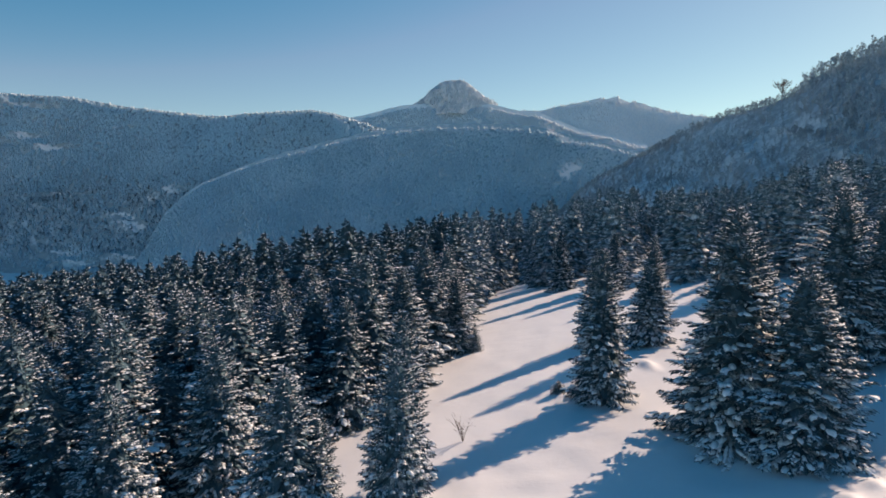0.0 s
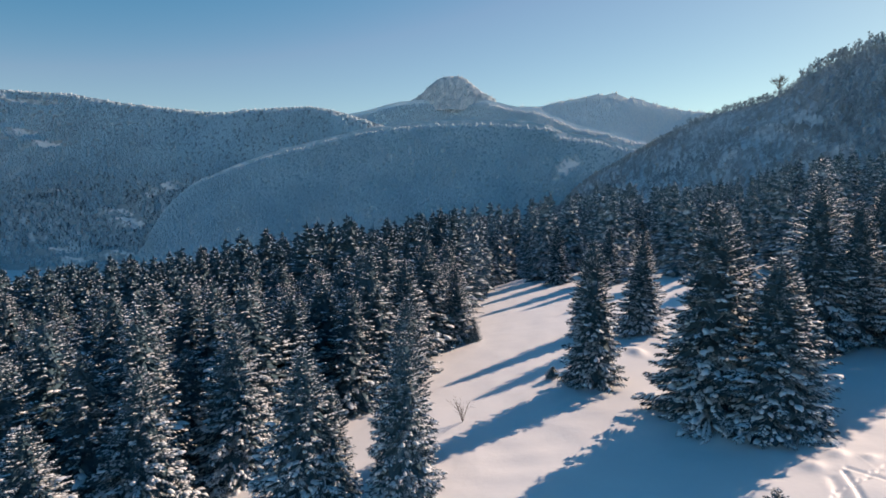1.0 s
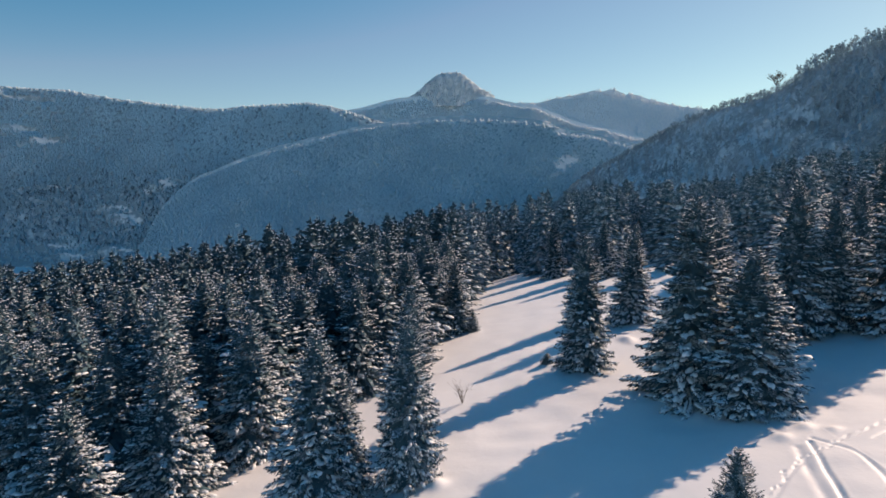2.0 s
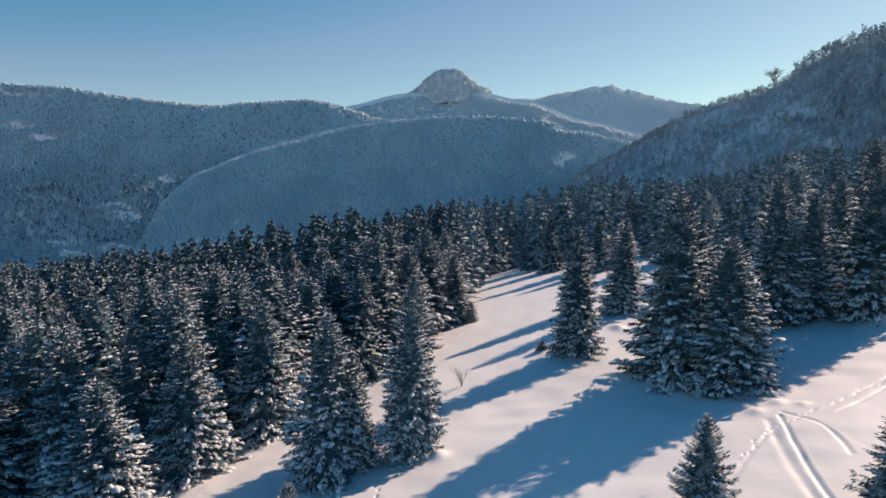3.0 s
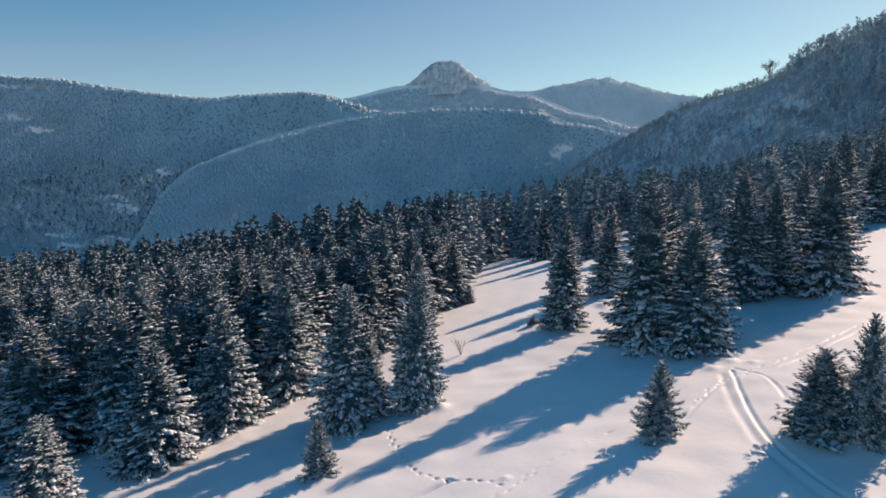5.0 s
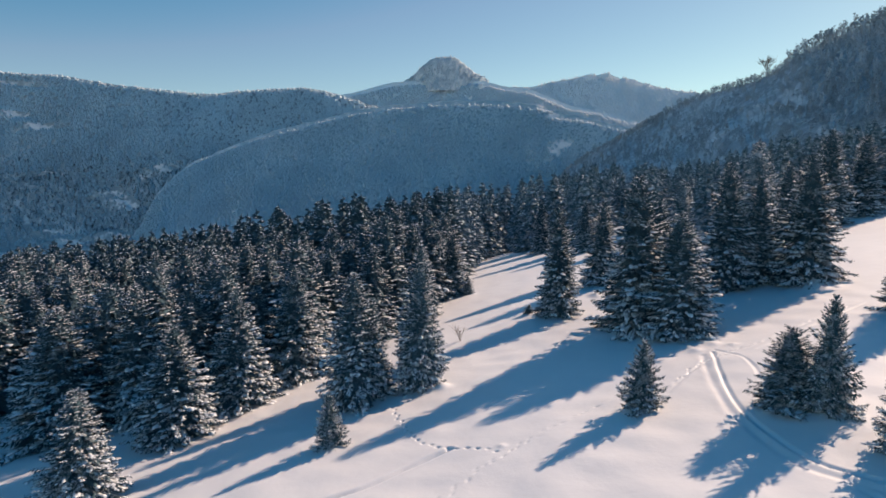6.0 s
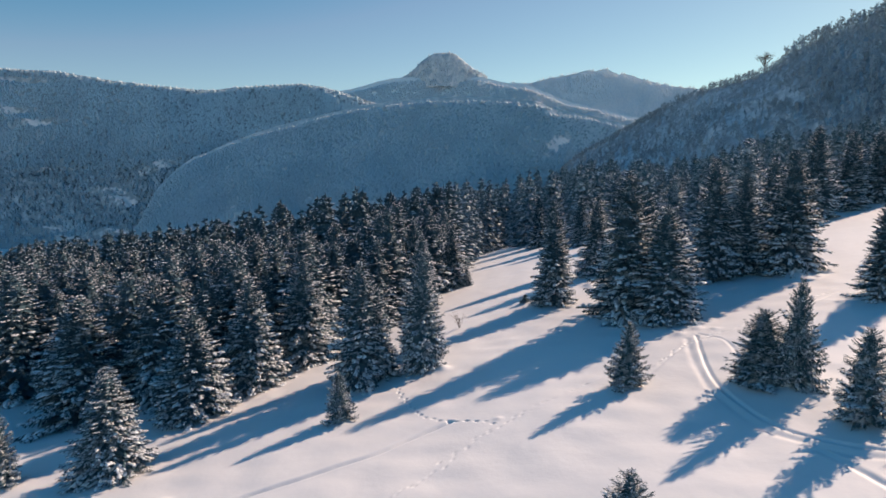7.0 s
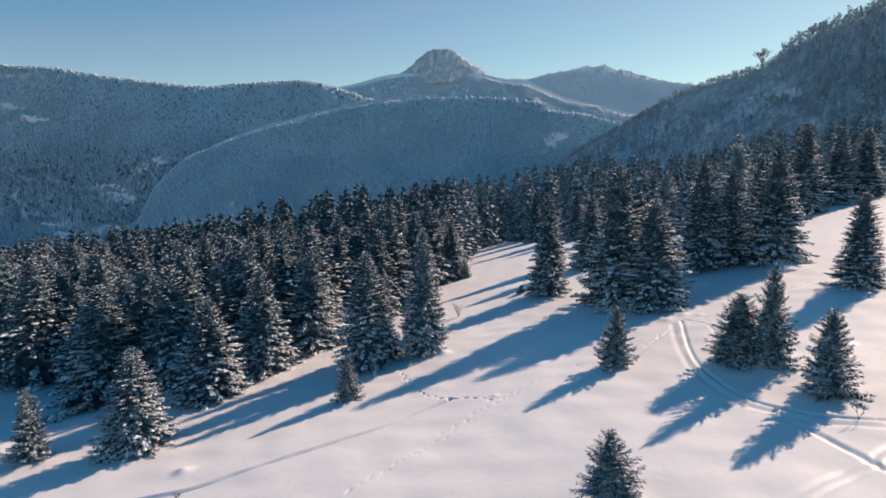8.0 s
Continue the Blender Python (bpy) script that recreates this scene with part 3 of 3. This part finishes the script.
def far_stand(rest, rng):
    models = [far_tree(90 + k) for k in range(8)]
    places = []
    for k, (x, y, r) in enumerate(rest):
        d = math.hypot(x - EYE[0], y - EYE[1])
        bearing = math.degrees(math.atan2(x - EYE[0], y - EYE[1]))
        grown = 10.0 * (1 + 0.0072 * max(0, d - 55)) * (1 + 0.25 * math.exp(-(((bearing + 8) / 8) ** 2)))
        most = tip_room(x, y)
        if most < 0.5 * grown:
            continue
        h = min(grown * rng.uniform(0.8, 1.3), most * rng.uniform(0.90, 1.04))
        places.append((x, y, land(x, y) - 0.2, h * rng.uniform(1.05, 1.4), h, rng.uniform(0, 6.28), k))
    for name, needles, text, chosen in (
        ("spruce_stand", NEEDLE_STAND, "dense dark stand of snow-dusted spruces falling towards the valley", [q for q in places if q[0] < 0.02 * q[1]]),
        ("hoary_spruce_stand", NEEDLE_FAR, "stand of frosted spruces running back along the slope, paled for haze", [q for q in places if q[0] >= 0.02 * q[1]]),
    ):
        p = Pile()
        many(models, chosen, p)
        tagged(new(name, p.mesh(name, [needles, DUSTING])), text, "spruce wood", kind="stuff")


# ---------------------------------------------------------------- hills


def smooth_along(x, xs, ys):
    y = np.interp(x, xs, ys)
    k = np.array([1, 2, 3, 2, 1.0])
    return np.convolve(np.pad(y, 2, mode="edge"), k / k.sum(), "valid")


class Hill:
    """A hillside between a foot line and a crest line, both given by bearing; the far side falls away."""

    def __init__(self, crest, foot, seed, rough, tree, nu=340, nv=80, power=1.15):
        az = np.array([c[0] for c in crest])
        self.az = np.linspace(az[0], az[-1], nu)
        el, far = smooth_along(self.az, az, [c[1] for c in crest]), smooth_along(self.az, az, [c[2] for c in crest])
        f0, fz = smooth_along(self.az, az, [c[3] for c in crest]), foot
        v = np.r_[np.linspace(0, 1, nv), 1.003, 1.12, 1.35]
        A, V = np.meshgrid(np.radians(self.az), v)
        R = f0 * (1 - V) + far * V
        top = EYE[2] + far * np.tan(np.radians(el + 0.05 * waves(self.az, self.az * 0, 5.0, seed + 2) + 0.03 * waves(self.az, self.az * 0, 1.4, seed + 3))) - tree
        Z = np.where(V <= 1, fz + (top - fz) * np.clip(V, 0, 1) ** power, top - (V - 1) * (top - fz) * 0.8)
        X, Y = EYE[0] + R * np.sin(A), EYE[1] + R * np.cos(A)
        bend = np.clip(np.sin(np.clip(V, 0, 1) * math.pi), 0, 1)
        Z = Z + rough * bend * (waves(X, Y, far.mean() * 0.25, seed) + 0.6 * waves(X, Y, far.mean() * 0.09, seed + 1))
        self.P, self.nv = np.stack([X, Y, Z], -1), nv

    def mesh(self, name, mat, label, clear=()):
        ny, nx = self.P.shape[:2]
        i = (np.arange(ny - 1)[:, None] * nx + np.arange(nx - 1)[None]).ravel()
        d = self.P - EYE
        az, el = np.degrees(np.arctan2(d[..., 0], d[..., 1])), np.degrees(np.arctan2(d[..., 2], np.hypot(d[..., 0], d[..., 1])))
        # the clearings lie on ground that tilts towards the sun
        for a, e, wa, we in clear:
            self.P[..., 2] -= 0.6 * np.radians(az - a) * np.hypot(d[..., 0], d[..., 1]) * np.exp(-0.7 * (((az - a) / wa) ** 2 + ((el - e) / we) ** 2))
        p = Pile()
        v, f = self.P.reshape(-1, 3), np.concatenate([np.stack([i, i + 1, i + nx + 1], 1), np.stack([i, i + nx + 1, i + nx], 1)])
        p.add(v, f)
        me = p.mesh(name, [mat])
        field = np.full(len(v), -1.0)
        for a, e, wa, we in clear:
            field = np.maximum(field, 1.25 - ((az.ravel() - a) / wa) ** 2 - ((el.ravel() - e) / we) ** 2)
        me.attributes.new("open_snow", "FLOAT", "POINT").data.foreach_set("value", np.maximum(field, -1.0))
        tagged(new(name, me), label, "hillside", kind="structure")

    def spots(self, count, seed, clear=(), lo=0.0, hi=1.02, keep=None):
        """Places on the hillside, thinned where the clearings lie (bearing, elevation and their half sizes)."""
        rng = np.random.default_rng(seed)
        out = []
        ny, nx = self.nv, self.P.shape[1]
        a, b = rng.uniform(0, nx - 1.01, count), rng.uniform(lo, min(hi, 1), count) ** 0.85 * (ny - 1.01)
        for u, v in zip(a, b):
            i, j = int(u), int(v)
            s, t = u - i, v - j
            p = (self.P[j, i] * (1 - s) + self.P[j, i + 1] * s) * (1 - t) + (self.P[j + 1, i] * (1 - s) + self.P[j + 1, i + 1] * s) * t
            d = p - EYE
            az, el = math.degrees(math.atan2(d[0], d[1])), math.degrees(math.atan2(d[2], math.hypot(d[0], d[1])))
            if any(((az - c[0]) / c[2]) ** 2 + ((el - c[1]) / c[3]) ** 2 < rng.uniform(0.5, 1.3) for c in clear) and rng.random() < 0.92:
                continue
            if keep and not keep(az, el, rng):
                continue
            out.append(p)
        return out


def hill_spruce(seed):
    """A far spruce: two ragged skirts."""
    rng = np.random.default_rng(seed)
    v, f = [], []
    for k in range(2):
        z0, z1, r = 0.02 + 0.34 * k, 0.62 + 0.38 * k, 0.34 - 0.12 * k
        n = 5
        b = len(v)
        for i in range(n):
            a = 2 * math.pi * (i + 0.5 * k) / n
            j = r * rng.uniform(0.65, 1.25)
            v.append((j * math.cos(a), j * math.sin(a), z0 + rng.uniform(-0.04, 0.04)))
        v.append((0, 0, min(1.0, z1)))
        f += [(b + i, b + (i + 1) % n, b + n) for i in range(n)]
    return np.array(v), np.array(f), np.zeros(len(f), int)


def bare_tree(seed, limbs=7):
    """A far leafless tree: a stem with upswept limbs and twig sprays."""
    rng = np.random.default_rng(seed)
    p = Pile()
    one = np.array
    p.add(*spines(one([(0, 0, -0.05)]), one([(0, 0, 1.0)]), one([(1.0, 0, 0)]), one([(0, 1.0, 0)]), one([1.0]), one([0.014])))
    h = rng.uniform(0.25, 0.85, limbs)
    a = rng.uniform(0, 6.28, limbs)
    w = np.stack([np.cos(a) * 0.55, np.sin(a) * 0.55, np.full(limbs, 0.9)], 1)
    w /= np.linalg.norm(w, axis=1)[:, None]
    L = rng.uniform(0.25, 0.42, limbs) * (1.15 - 0.6 * h)
    base = np.stack([h * 0, h * 0, h], 1)
    sd = np.stack([-np.sin(a), np.cos(a), a * 0], 1)
    p.add(*spines(base, w, sd, np.cross(sd, w), L, np.full(limbs, 0.022)))
    q = base + w * L[:, None] * rng.uniform(0.4, 0.8, (limbs, 1))
    for turn in (-0.8, 0.8):
        b = a + turn
        w2 = np.stack([np.cos(b) * 0.5, np.sin(b) * 0.5, np.full(limbs, 0.75)], 1)
        w2 /= np.linalg.norm(w2, axis=1)[:, None]
        p.add(*spines(q, w2, sd, np.cross(sd, w2), L * 0.6, np.full(limbs, 0.042)))
    return np.concatenate(p.v), np.concatenate(p.f), np.concatenate(p.m)


def grow(name, spots, models, low, high, wide, seed, mats, label, category):
    rng = np.random.default_rng(seed)
    places = [(q[0], q[1], q[2] - 0.5, h * wide * rng.uniform(0.8, 1.2), h, rng.uniform(0, 6.28), int(rng.integers(99))) for q in spots for h in [rng.uniform(low, high)]]
    p = Pile()
    many(models, places, p)
    tagged(new(name, p.mesh(name, mats, True)), label, category, kind="stuff")


def build_hills():
    far_models = [hill_spruce(120 + k) for k in range(6)]
    bare_models = [bare_tree(140 + k, 5) for k in range(6)]
    # bearing, elevation of the crest, distance of the crest, distance of the foot
    left = Hill([(-50, 6.5, 2250, 1910), (-40, 7.0, 2010, 1670), (-33.75, 6.94, 1860, 1520), (-31.66, 6.97, 1809, 1469), (-29.85, 7.02, 1766, 1426), (-28.36, 6.82, 1730, 1390), (-26.43, 6.55, 1684, 1344), (-24.42, 6.44, 1636, 1296), (-22.35, 6.22, 1586, 1246),
                 (-20.2, 6.12, 1561, 1221), (-18.65, 6.09, 1547, 1207), (-17.07, 6.32, 1533, 1193), (-14.76, 6.57, 1512, 1172), (-11.44, 6.8, 1482, 1142), (-9.76, 6.59, 1467, 1127), (-8.31, 6.28, 1454, 1114), (-5, 5.2, 1425, 1085)], -152, 31, 6, 3)
    clear_a = [(-32.95, 3.85, 0.9, 0.30), (-31.4, 3.05, 0.9, 0.25), (-22.7, -0.15, 1.1, 0.40), (-26.8, -2.2, 0.9, 0.30), (-26.1, -2.9, 0.9, 0.45), (-25.6, -3.4, 0.5, 0.35), (-33.2, 6.1, 1.7, 0.14),
               (-26.1, -5.6, 1.5, 0.16), (-29.5, -5.9, 1.4, 0.14), (-30.7, -0.45, 1.2, 0.08), (-26.5, 4.65, 0.8, 0.06), (-31.0, -5.0, 0.8, 0.2), (-24.3, -0.9, 0.5, 0.2)]
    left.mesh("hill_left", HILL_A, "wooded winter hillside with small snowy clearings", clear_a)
    grow("hill_spruces", left.spots(36000, 1, clear_a, 0.02, 0.99, lambda az, el, rng: az > -42 and (el > -0.5 or rng.random() < 0.45)), far_models, 4.5, 8, 1.7, 2, [WOOD_A], "frosted spruces covering the far hillside, paled for haze", "spruce wood")
    grow("hill_brush", left.spots(3000, 3, clear_a, 0.1, 0.6, lambda az, el, rng: el < -0.5 + 1.5 * rng.random()), bare_models, 8, 14, 1.1, 4, [WOOD_E], "bare brown trees on the lower hillside, tinted blue for haze", "bare wood")
    rng = np.random.default_rng(14)
    valley = [(r * math.sin(a), r * math.cos(a), land(r * math.sin(a), r * math.cos(a))) for a, r in zip(rng.uniform(-0.75, 0.1, 900), rng.uniform(330, 900, 900))]
    grow("valley_brush", valley, bare_models, 7, 13, 1.1, 15, [WOOD_E], "bare trees scattered over the snowy valley floor", "bare wood")
    middle = Hill([(-12, 4.6, 1900, 1520), (-8.31, 6.2, 1900, 1520), (-6.58, 6.51, 1900, 1520), (-5.09, 6.91, 1900, 1520), (-3.6, 7.26, 1900, 1520), (-1.85, 7.43, 1900, 1520), (1, 7.38, 1900, 1520), (4.39, 7.38, 1900, 1520), (5.63, 7.07, 1900, 1520), (6.87, 6.77, 1900, 1520), (8.6, 6.53, 1900, 1520),
                   (11.3, 5.41, 1900, 1520), (16.1, 4.0, 1900, 1520), (18.9, 3.45, 1900, 1520), (25, 2.0, 1900, 1520), (32, 1.0, 1900, 1520)], -152, 37, 4, 2)
    clear_b = [(10.7, 4.2, 0.85, 0.30), (9.7, 4.75, 0.5, 0.16), (11.2, 1.75, 0.9, 0.45), (10.8, 1.15, 0.6, 0.6), (12.0, 1.95, 0.5, 0.14), (0.9, 7.15, 0.75, 0.07), (2.95, 7.25, 0.6, 0.07), (7.1, 6.85, 0.4, 0.05)]
    middle.mesh("hill_middle", HILL_B, "steep wooded mountain flank, whitened for haze", clear_b)
    grow("mountain_spruces", middle.spots(16000, 5, clear_b, 0.5, 0.965, lambda az, el, rng: az < 24), far_models, 4.5, 8, 2.0, 6, [WOOD_B], "spruces covering the mountain flank, whitened for haze", "spruce wood")
    spur = Hill([(-29, -8.6, 1151, 960), (-26.14, -6.0, 1153, 960), (-24.79, -4.2, 1155, 960), (-24.31, -3.1, 1155, 960), (-23.15, -1.3, 1156, 960), (-21.8, -0.1, 1158, 960), (-20.44, 0.85, 1159, 960), (-18.16, 1.8, 1161, 960), (-15.83, 2.75, 1164, 910), (-13.45, 3.5, 1166, 910), (-10.55, 4.25, 1169, 910),
                 (-7.6, 5.0, 1172, 910), (-4.62, 5.5, 1175, 910), (-1.6, 5.8, 1178, 910), (1, 6.0, 1181, 910), (5, 5.95, 1185, 910), (8.5, 5.6, 1188, 950), (11.3, 4.9, 1191, 950), (16, 3.6, 1196, 950), (19, 3.0, 1199, 950), (25, 1.5, 1205, 950), (32, 0.5, 1212, 950)], -156, 39, 5, 7)
    clear_c = [q for q in clear_b if q[1] < 5]
    spur.mesh("hill_front", HILL_E, "wooded spur of the mountain in shade, blued for haze", clear_c)
    grow("spur_spruces", spur.spots(34000, 16, clear_c, 0.05, 0.968, lambda az, el, rng: az < 24), far_models, 3.5, 6, 2.0, 17, [WOOD_G], "frosted spruces covering the mountain spur, blued for haze", "spruce wood")
    build_butte(far_models)
    back = Hill([(2, 5.6, 3050, 2480), (6.9, 6.9, 3050, 2480), (8.6, 6.81, 3050, 2480), (10.06, 7.11, 3050, 2480), (11.75, 7.35, 3050, 2480), (13.42, 7.49, 3050, 2480), (14.13, 7.65, 3050, 2480), (15.06, 7.8, 3050, 2480), (16.0, 7.49, 3050, 2480), (17.4, 7.06, 3050, 2480), (18.32, 6.75, 3050, 2480),
                 (19.68, 6.42, 3050, 2480), (21.0, 6.09, 3050, 2480), (22.5, 5.9, 3050, 2480), (28, 5.0, 3050, 2480), (36, 4.5, 3050, 2480)], -60, 43, 8, 5)
    back.mesh("hill_back", HILL_C, "distant wooded mountain ridge, paled for haze", [(14.3, 7.35, 0.9, 0.13), (15.5, 7.3, 0.5, 0.1), (18.8, 6.4, 0.5, 0.08), (11.9, 7.1, 0.4, 0.06)])
    grow("ridge_spruces", back.spots(8000, 7, [(14.5, 7.45, 0.7, 0.12), (15.6, 7.35, 0.5, 0.1), (18.8, 6.4, 0.5, 0.08)], 0.2, 1.0), far_models, 9, 14, 0.95, 8, [WOOD_C], "far frosted spruces on the ridge, paled for haze", "spruce wood")
    right = Hill([(7.5, -4.2, 1120, 560), (9.5, -2.6, 1100, 550), (10.7, -1.6, 1080, 540), (11.9, -0.1, 1060, 540), (13.8, 1.3, 1030, 530), (16.14, 2.5, 1000, 520), (18.41, 3.85, 970, 510), (20.61, 5.05, 940, 500), (22.54, 5.95, 920, 490), (24.84, 6.6, 890, 480), (26.45, 7.0, 870, 470),
                  (28.2, 7.7, 850, 460), (29.25, 8.6, 840, 450), (30.5, 9.4, 830, 445), (32.3, 10.0, 815, 440), (34.6, 10.7, 800, 430), (40, 13, 760, 420), (55, 15, 700, 400)], -60, 51, 7, 8, 220, 50)
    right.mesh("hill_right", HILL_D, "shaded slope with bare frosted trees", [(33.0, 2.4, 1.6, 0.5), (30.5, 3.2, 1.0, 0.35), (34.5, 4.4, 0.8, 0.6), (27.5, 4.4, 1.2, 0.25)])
    grow("slope_trees", right.spots(8000, 9, (), 0.0, 1.0, lambda az, el, rng: az < 40), bare_models, 7, 12, 1.2, 10, [WOOD_D], "bare frosted trees covering the shaded slope, paled for haze", "bare wood")
    grow("ridge_trees", right.spots(3600, 11, (), 0.3, 1.0, lambda az, el, rng: (42 > az > 29 + 3 * rng.random() and el > 2 and rng.random() < 0.7)), bare_models, 12, 19, 1.0, 12, [WOOD_F], "tall leafless trees on the upper slope, paled for haze", "bare wood")
    grow("crest_trees", right.spots(900, 18, (), 0.95, 1.0, lambda az, el, rng: 41 > az > 28.8), bare_models, 10, 18, 1.1, 19, [WOOD_D], "bare frosted trees along the skyline of the slope, paled for haze", "bare wood")
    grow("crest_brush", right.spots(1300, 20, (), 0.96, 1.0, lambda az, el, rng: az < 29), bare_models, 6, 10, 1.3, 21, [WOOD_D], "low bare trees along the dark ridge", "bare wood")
    slope_models = [far_tree(160 + k, 0.085, 6) for k in range(4)]
    grow("slope_spruces", right.spots(1200, 13, (), 0.35, 1.0, lambda az, el, rng: (az > 28.7 + 2 * rng.random() and el > 3 and rng.random() < 0.32)), slope_models, 13, 24, 0.9, 14, [WOOD_F, DUSTING], "frosted spruces scattered over the upper slope, paled for haze", "spruce wood")
    return right


def build_butte(models):
    """The flat-topped rocky summit."""
    d, n = 1890.0, 44
    v, f = [], []
    az = np.linspace(-2.6, 4.9, n)
    top = smooth_along(az, [-2.6, -1.85, -1.1, -0.35, 0.4, 1.2, 2.0, 2.79, 3.64, 4.39, 4.9], [7.5, 7.9, 8.7, 9.3, 9.55, 9.58, 9.5, 8.9, 8.2, 7.8, 7.5])
    rng = np.random.default_rng(70)
    rows_up = 9
    for k in range(rows_up + 2):
        u = min(1.0, k / (rows_up - 1))
        for a, e in zip(az, top):
            bulge = 55 * (1 - ((a - 1) / 3.6) ** 2)
            r = d + 30 - bulge * (1 - u) + rng.uniform(-5, 5) + max(0, k - rows_up + 1) * 60
            z = EYE[2] + d * (math.tan(math.radians(6.5)) * (1 - u) + math.tan(math.radians(e)) * u) - 1 - max(0, k - rows_up + 1) * 14
            v.append((EYE[0] + r * math.sin(math.radians(a)), EYE[1] + r * math.cos(math.radians(a)), z))
    for k in range(rows_up + 1):
        for i in range(n - 1):
            a = k * n + i
            f += [(a, a + 1, a + n + 1), (a, a + n + 1, a + n)]
    p = Pile()
    p.add(v, f)
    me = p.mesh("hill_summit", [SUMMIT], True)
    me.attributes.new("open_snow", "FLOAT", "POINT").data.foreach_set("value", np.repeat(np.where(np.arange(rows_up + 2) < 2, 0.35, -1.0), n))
    tagged(new("hill_summit", me), "flat-topped rocky summit dusted with snow, paled for haze", "summit", kind="structure")
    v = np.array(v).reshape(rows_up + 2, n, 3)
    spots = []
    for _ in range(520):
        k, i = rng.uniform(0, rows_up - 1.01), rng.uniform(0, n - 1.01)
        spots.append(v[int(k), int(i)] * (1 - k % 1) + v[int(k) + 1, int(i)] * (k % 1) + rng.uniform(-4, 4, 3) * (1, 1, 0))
    grow("summit_spruces", spots, models, 5, 9, 0.9, 71, [SUMMIT_WOOD], "frosted spruces clinging to the summit, paled for haze", "spruce wood")


# ---------------------------------------------------------------- bare shrubs and the lone tree on the skyline
def twiggy(pile, p, way, length, radius, depth, rng, spread, kids):
    """One bare shoot and, from it, its side shoots."""
    way = way / np.linalg.norm(way)
    bend = way + rng.normal(0, 0.12, 3)
    bend /= np.linalg.norm(bend)
    mid, tip = p + way * length * 0.5, p + way * length * 0.5 + bend * length * 0.5
    side = np.cross(way, (0.3, 0.2, 0.9))
    side /= np.linalg.norm(side)
    other = np.cross(way, side)
    v, f = [], []
    for q, r in ((p, radius), (mid, radius * 0.75), (tip, radius * 0.35)):
        v += [q + side * r, q - side * r * 0.5 + other * r * 0.87, q - side * r * 0.5 - other * r * 0.87]
    for k in (0, 3):
        for i in range(3):
            a, b = k + i, k + (i + 1) % 3
            f += [(a, b, b + 3), (a, b + 3, a + 3)]
    pile.add(v, f)
    if depth:
        for _ in range(kids):
            s = rng.uniform(0.35, 1.0)
            q = p + (mid - p) * min(1, 2 * s) + (tip - mid) * max(0, 2 * s - 1)
            w = way + rng.normal(0, spread, 3) + np.array((0, 0, 0.15))
            twiggy(pile, q, w, length * rng.uniform(0.45, 0.7), radius * 0.55, depth - 1, rng, spread, kids)


def bare_shrub(x, y, height, seed, shoots, label, name="bare_shrub"):
    rng = np.random.default_rng(seed)
    p = Pile()
    for _ in range(shoots):
        a = rng.uniform(0, 6.28)
        w = np.array((0.35 * math.cos(a), 0.35 * math.sin(a), 1.0))
        twiggy(p, np.array((0.0, 0, -0.05)), w, height * rng.uniform(0.4, 0.6), 0.018, 2, rng, 0.35, 3)
    ob = new(name)
    part("twigs", p.mesh("twigs", [TWIG]), ob)
    ob.matrix_basis = pose(x, y, land(x, y))
    tagged(ob, label, "shrub", "bare shrubs")


def lone_tree(hill):
    """The leafless round-crowned tree that stands out on the skyline of the slope."""
    rng = np.random.default_rng(31)
    i = int(np.argmin(np.abs(hill.az - 27.55)))
    x, y, z = hill.P[hill.nv - 1, i]
    ob = new("bare_tree")
    t = Pile()
    t.add(*tube([(0, 0, -1), (0.1, 0, 2.2), (0.0, 0.1, 4.5)], [0.35, 0.26, 0.2], 7))
    part("trunk", t.mesh("trunk", [TWIG], True), ob)
    c = Pile()
    for k in range(11):
        a = 2 * math.pi * k / 11 + rng.uniform(-0.2, 0.2)
        tilt = rng.uniform(0.15, 0.75)
        twiggy(c, np.array((0.0, 0, rng.uniform(2.8, 4.5))), np.array((math.cos(a) * tilt, math.sin(a) * tilt, 1.0)), rng.uniform(3.2, 4.6), 0.13, 3, rng, 0.36, 4)
    part("crown", c.mesh("crown", [TWIG]), ob, "bare twigs under hoarfrost")
    ob.matrix_basis = pose(x, y, z - 3) @ Matrix.Scale(2.6, 4)
    tagged(ob, "lone leafless round-crowned tree on the skyline ridge", "bare tree")


build_ground()
lone_tree(build_hills())
build_spruces()
bare_shrub(1.2, 37.2, 1.9, 1, 8, "leafless thin-stemmed shrub standing in open snow")
bare_shrub(18.0, 4.9, 1.2, 6, 2, "leafless sapling poking out of the snow")
for k, (x, y, h) in enumerate([(-37.5, 33.4, 3.4), (-35.8, 35.2, 3.8), (-39.4, 31.6, 3.2), (-33.6, 36.2, 3.6), (-41.0, 33.5, 3.8), (-38.0, 36.0, 4.2)]):
    bare_shrub(x, y, h, 50 + k, 9, "tall leafless brush at the dark edge of the wood")
bare_shrub(-13.6, 6.4, 0.6, 3, 4, "tuft of dry stalks beside a sled track")
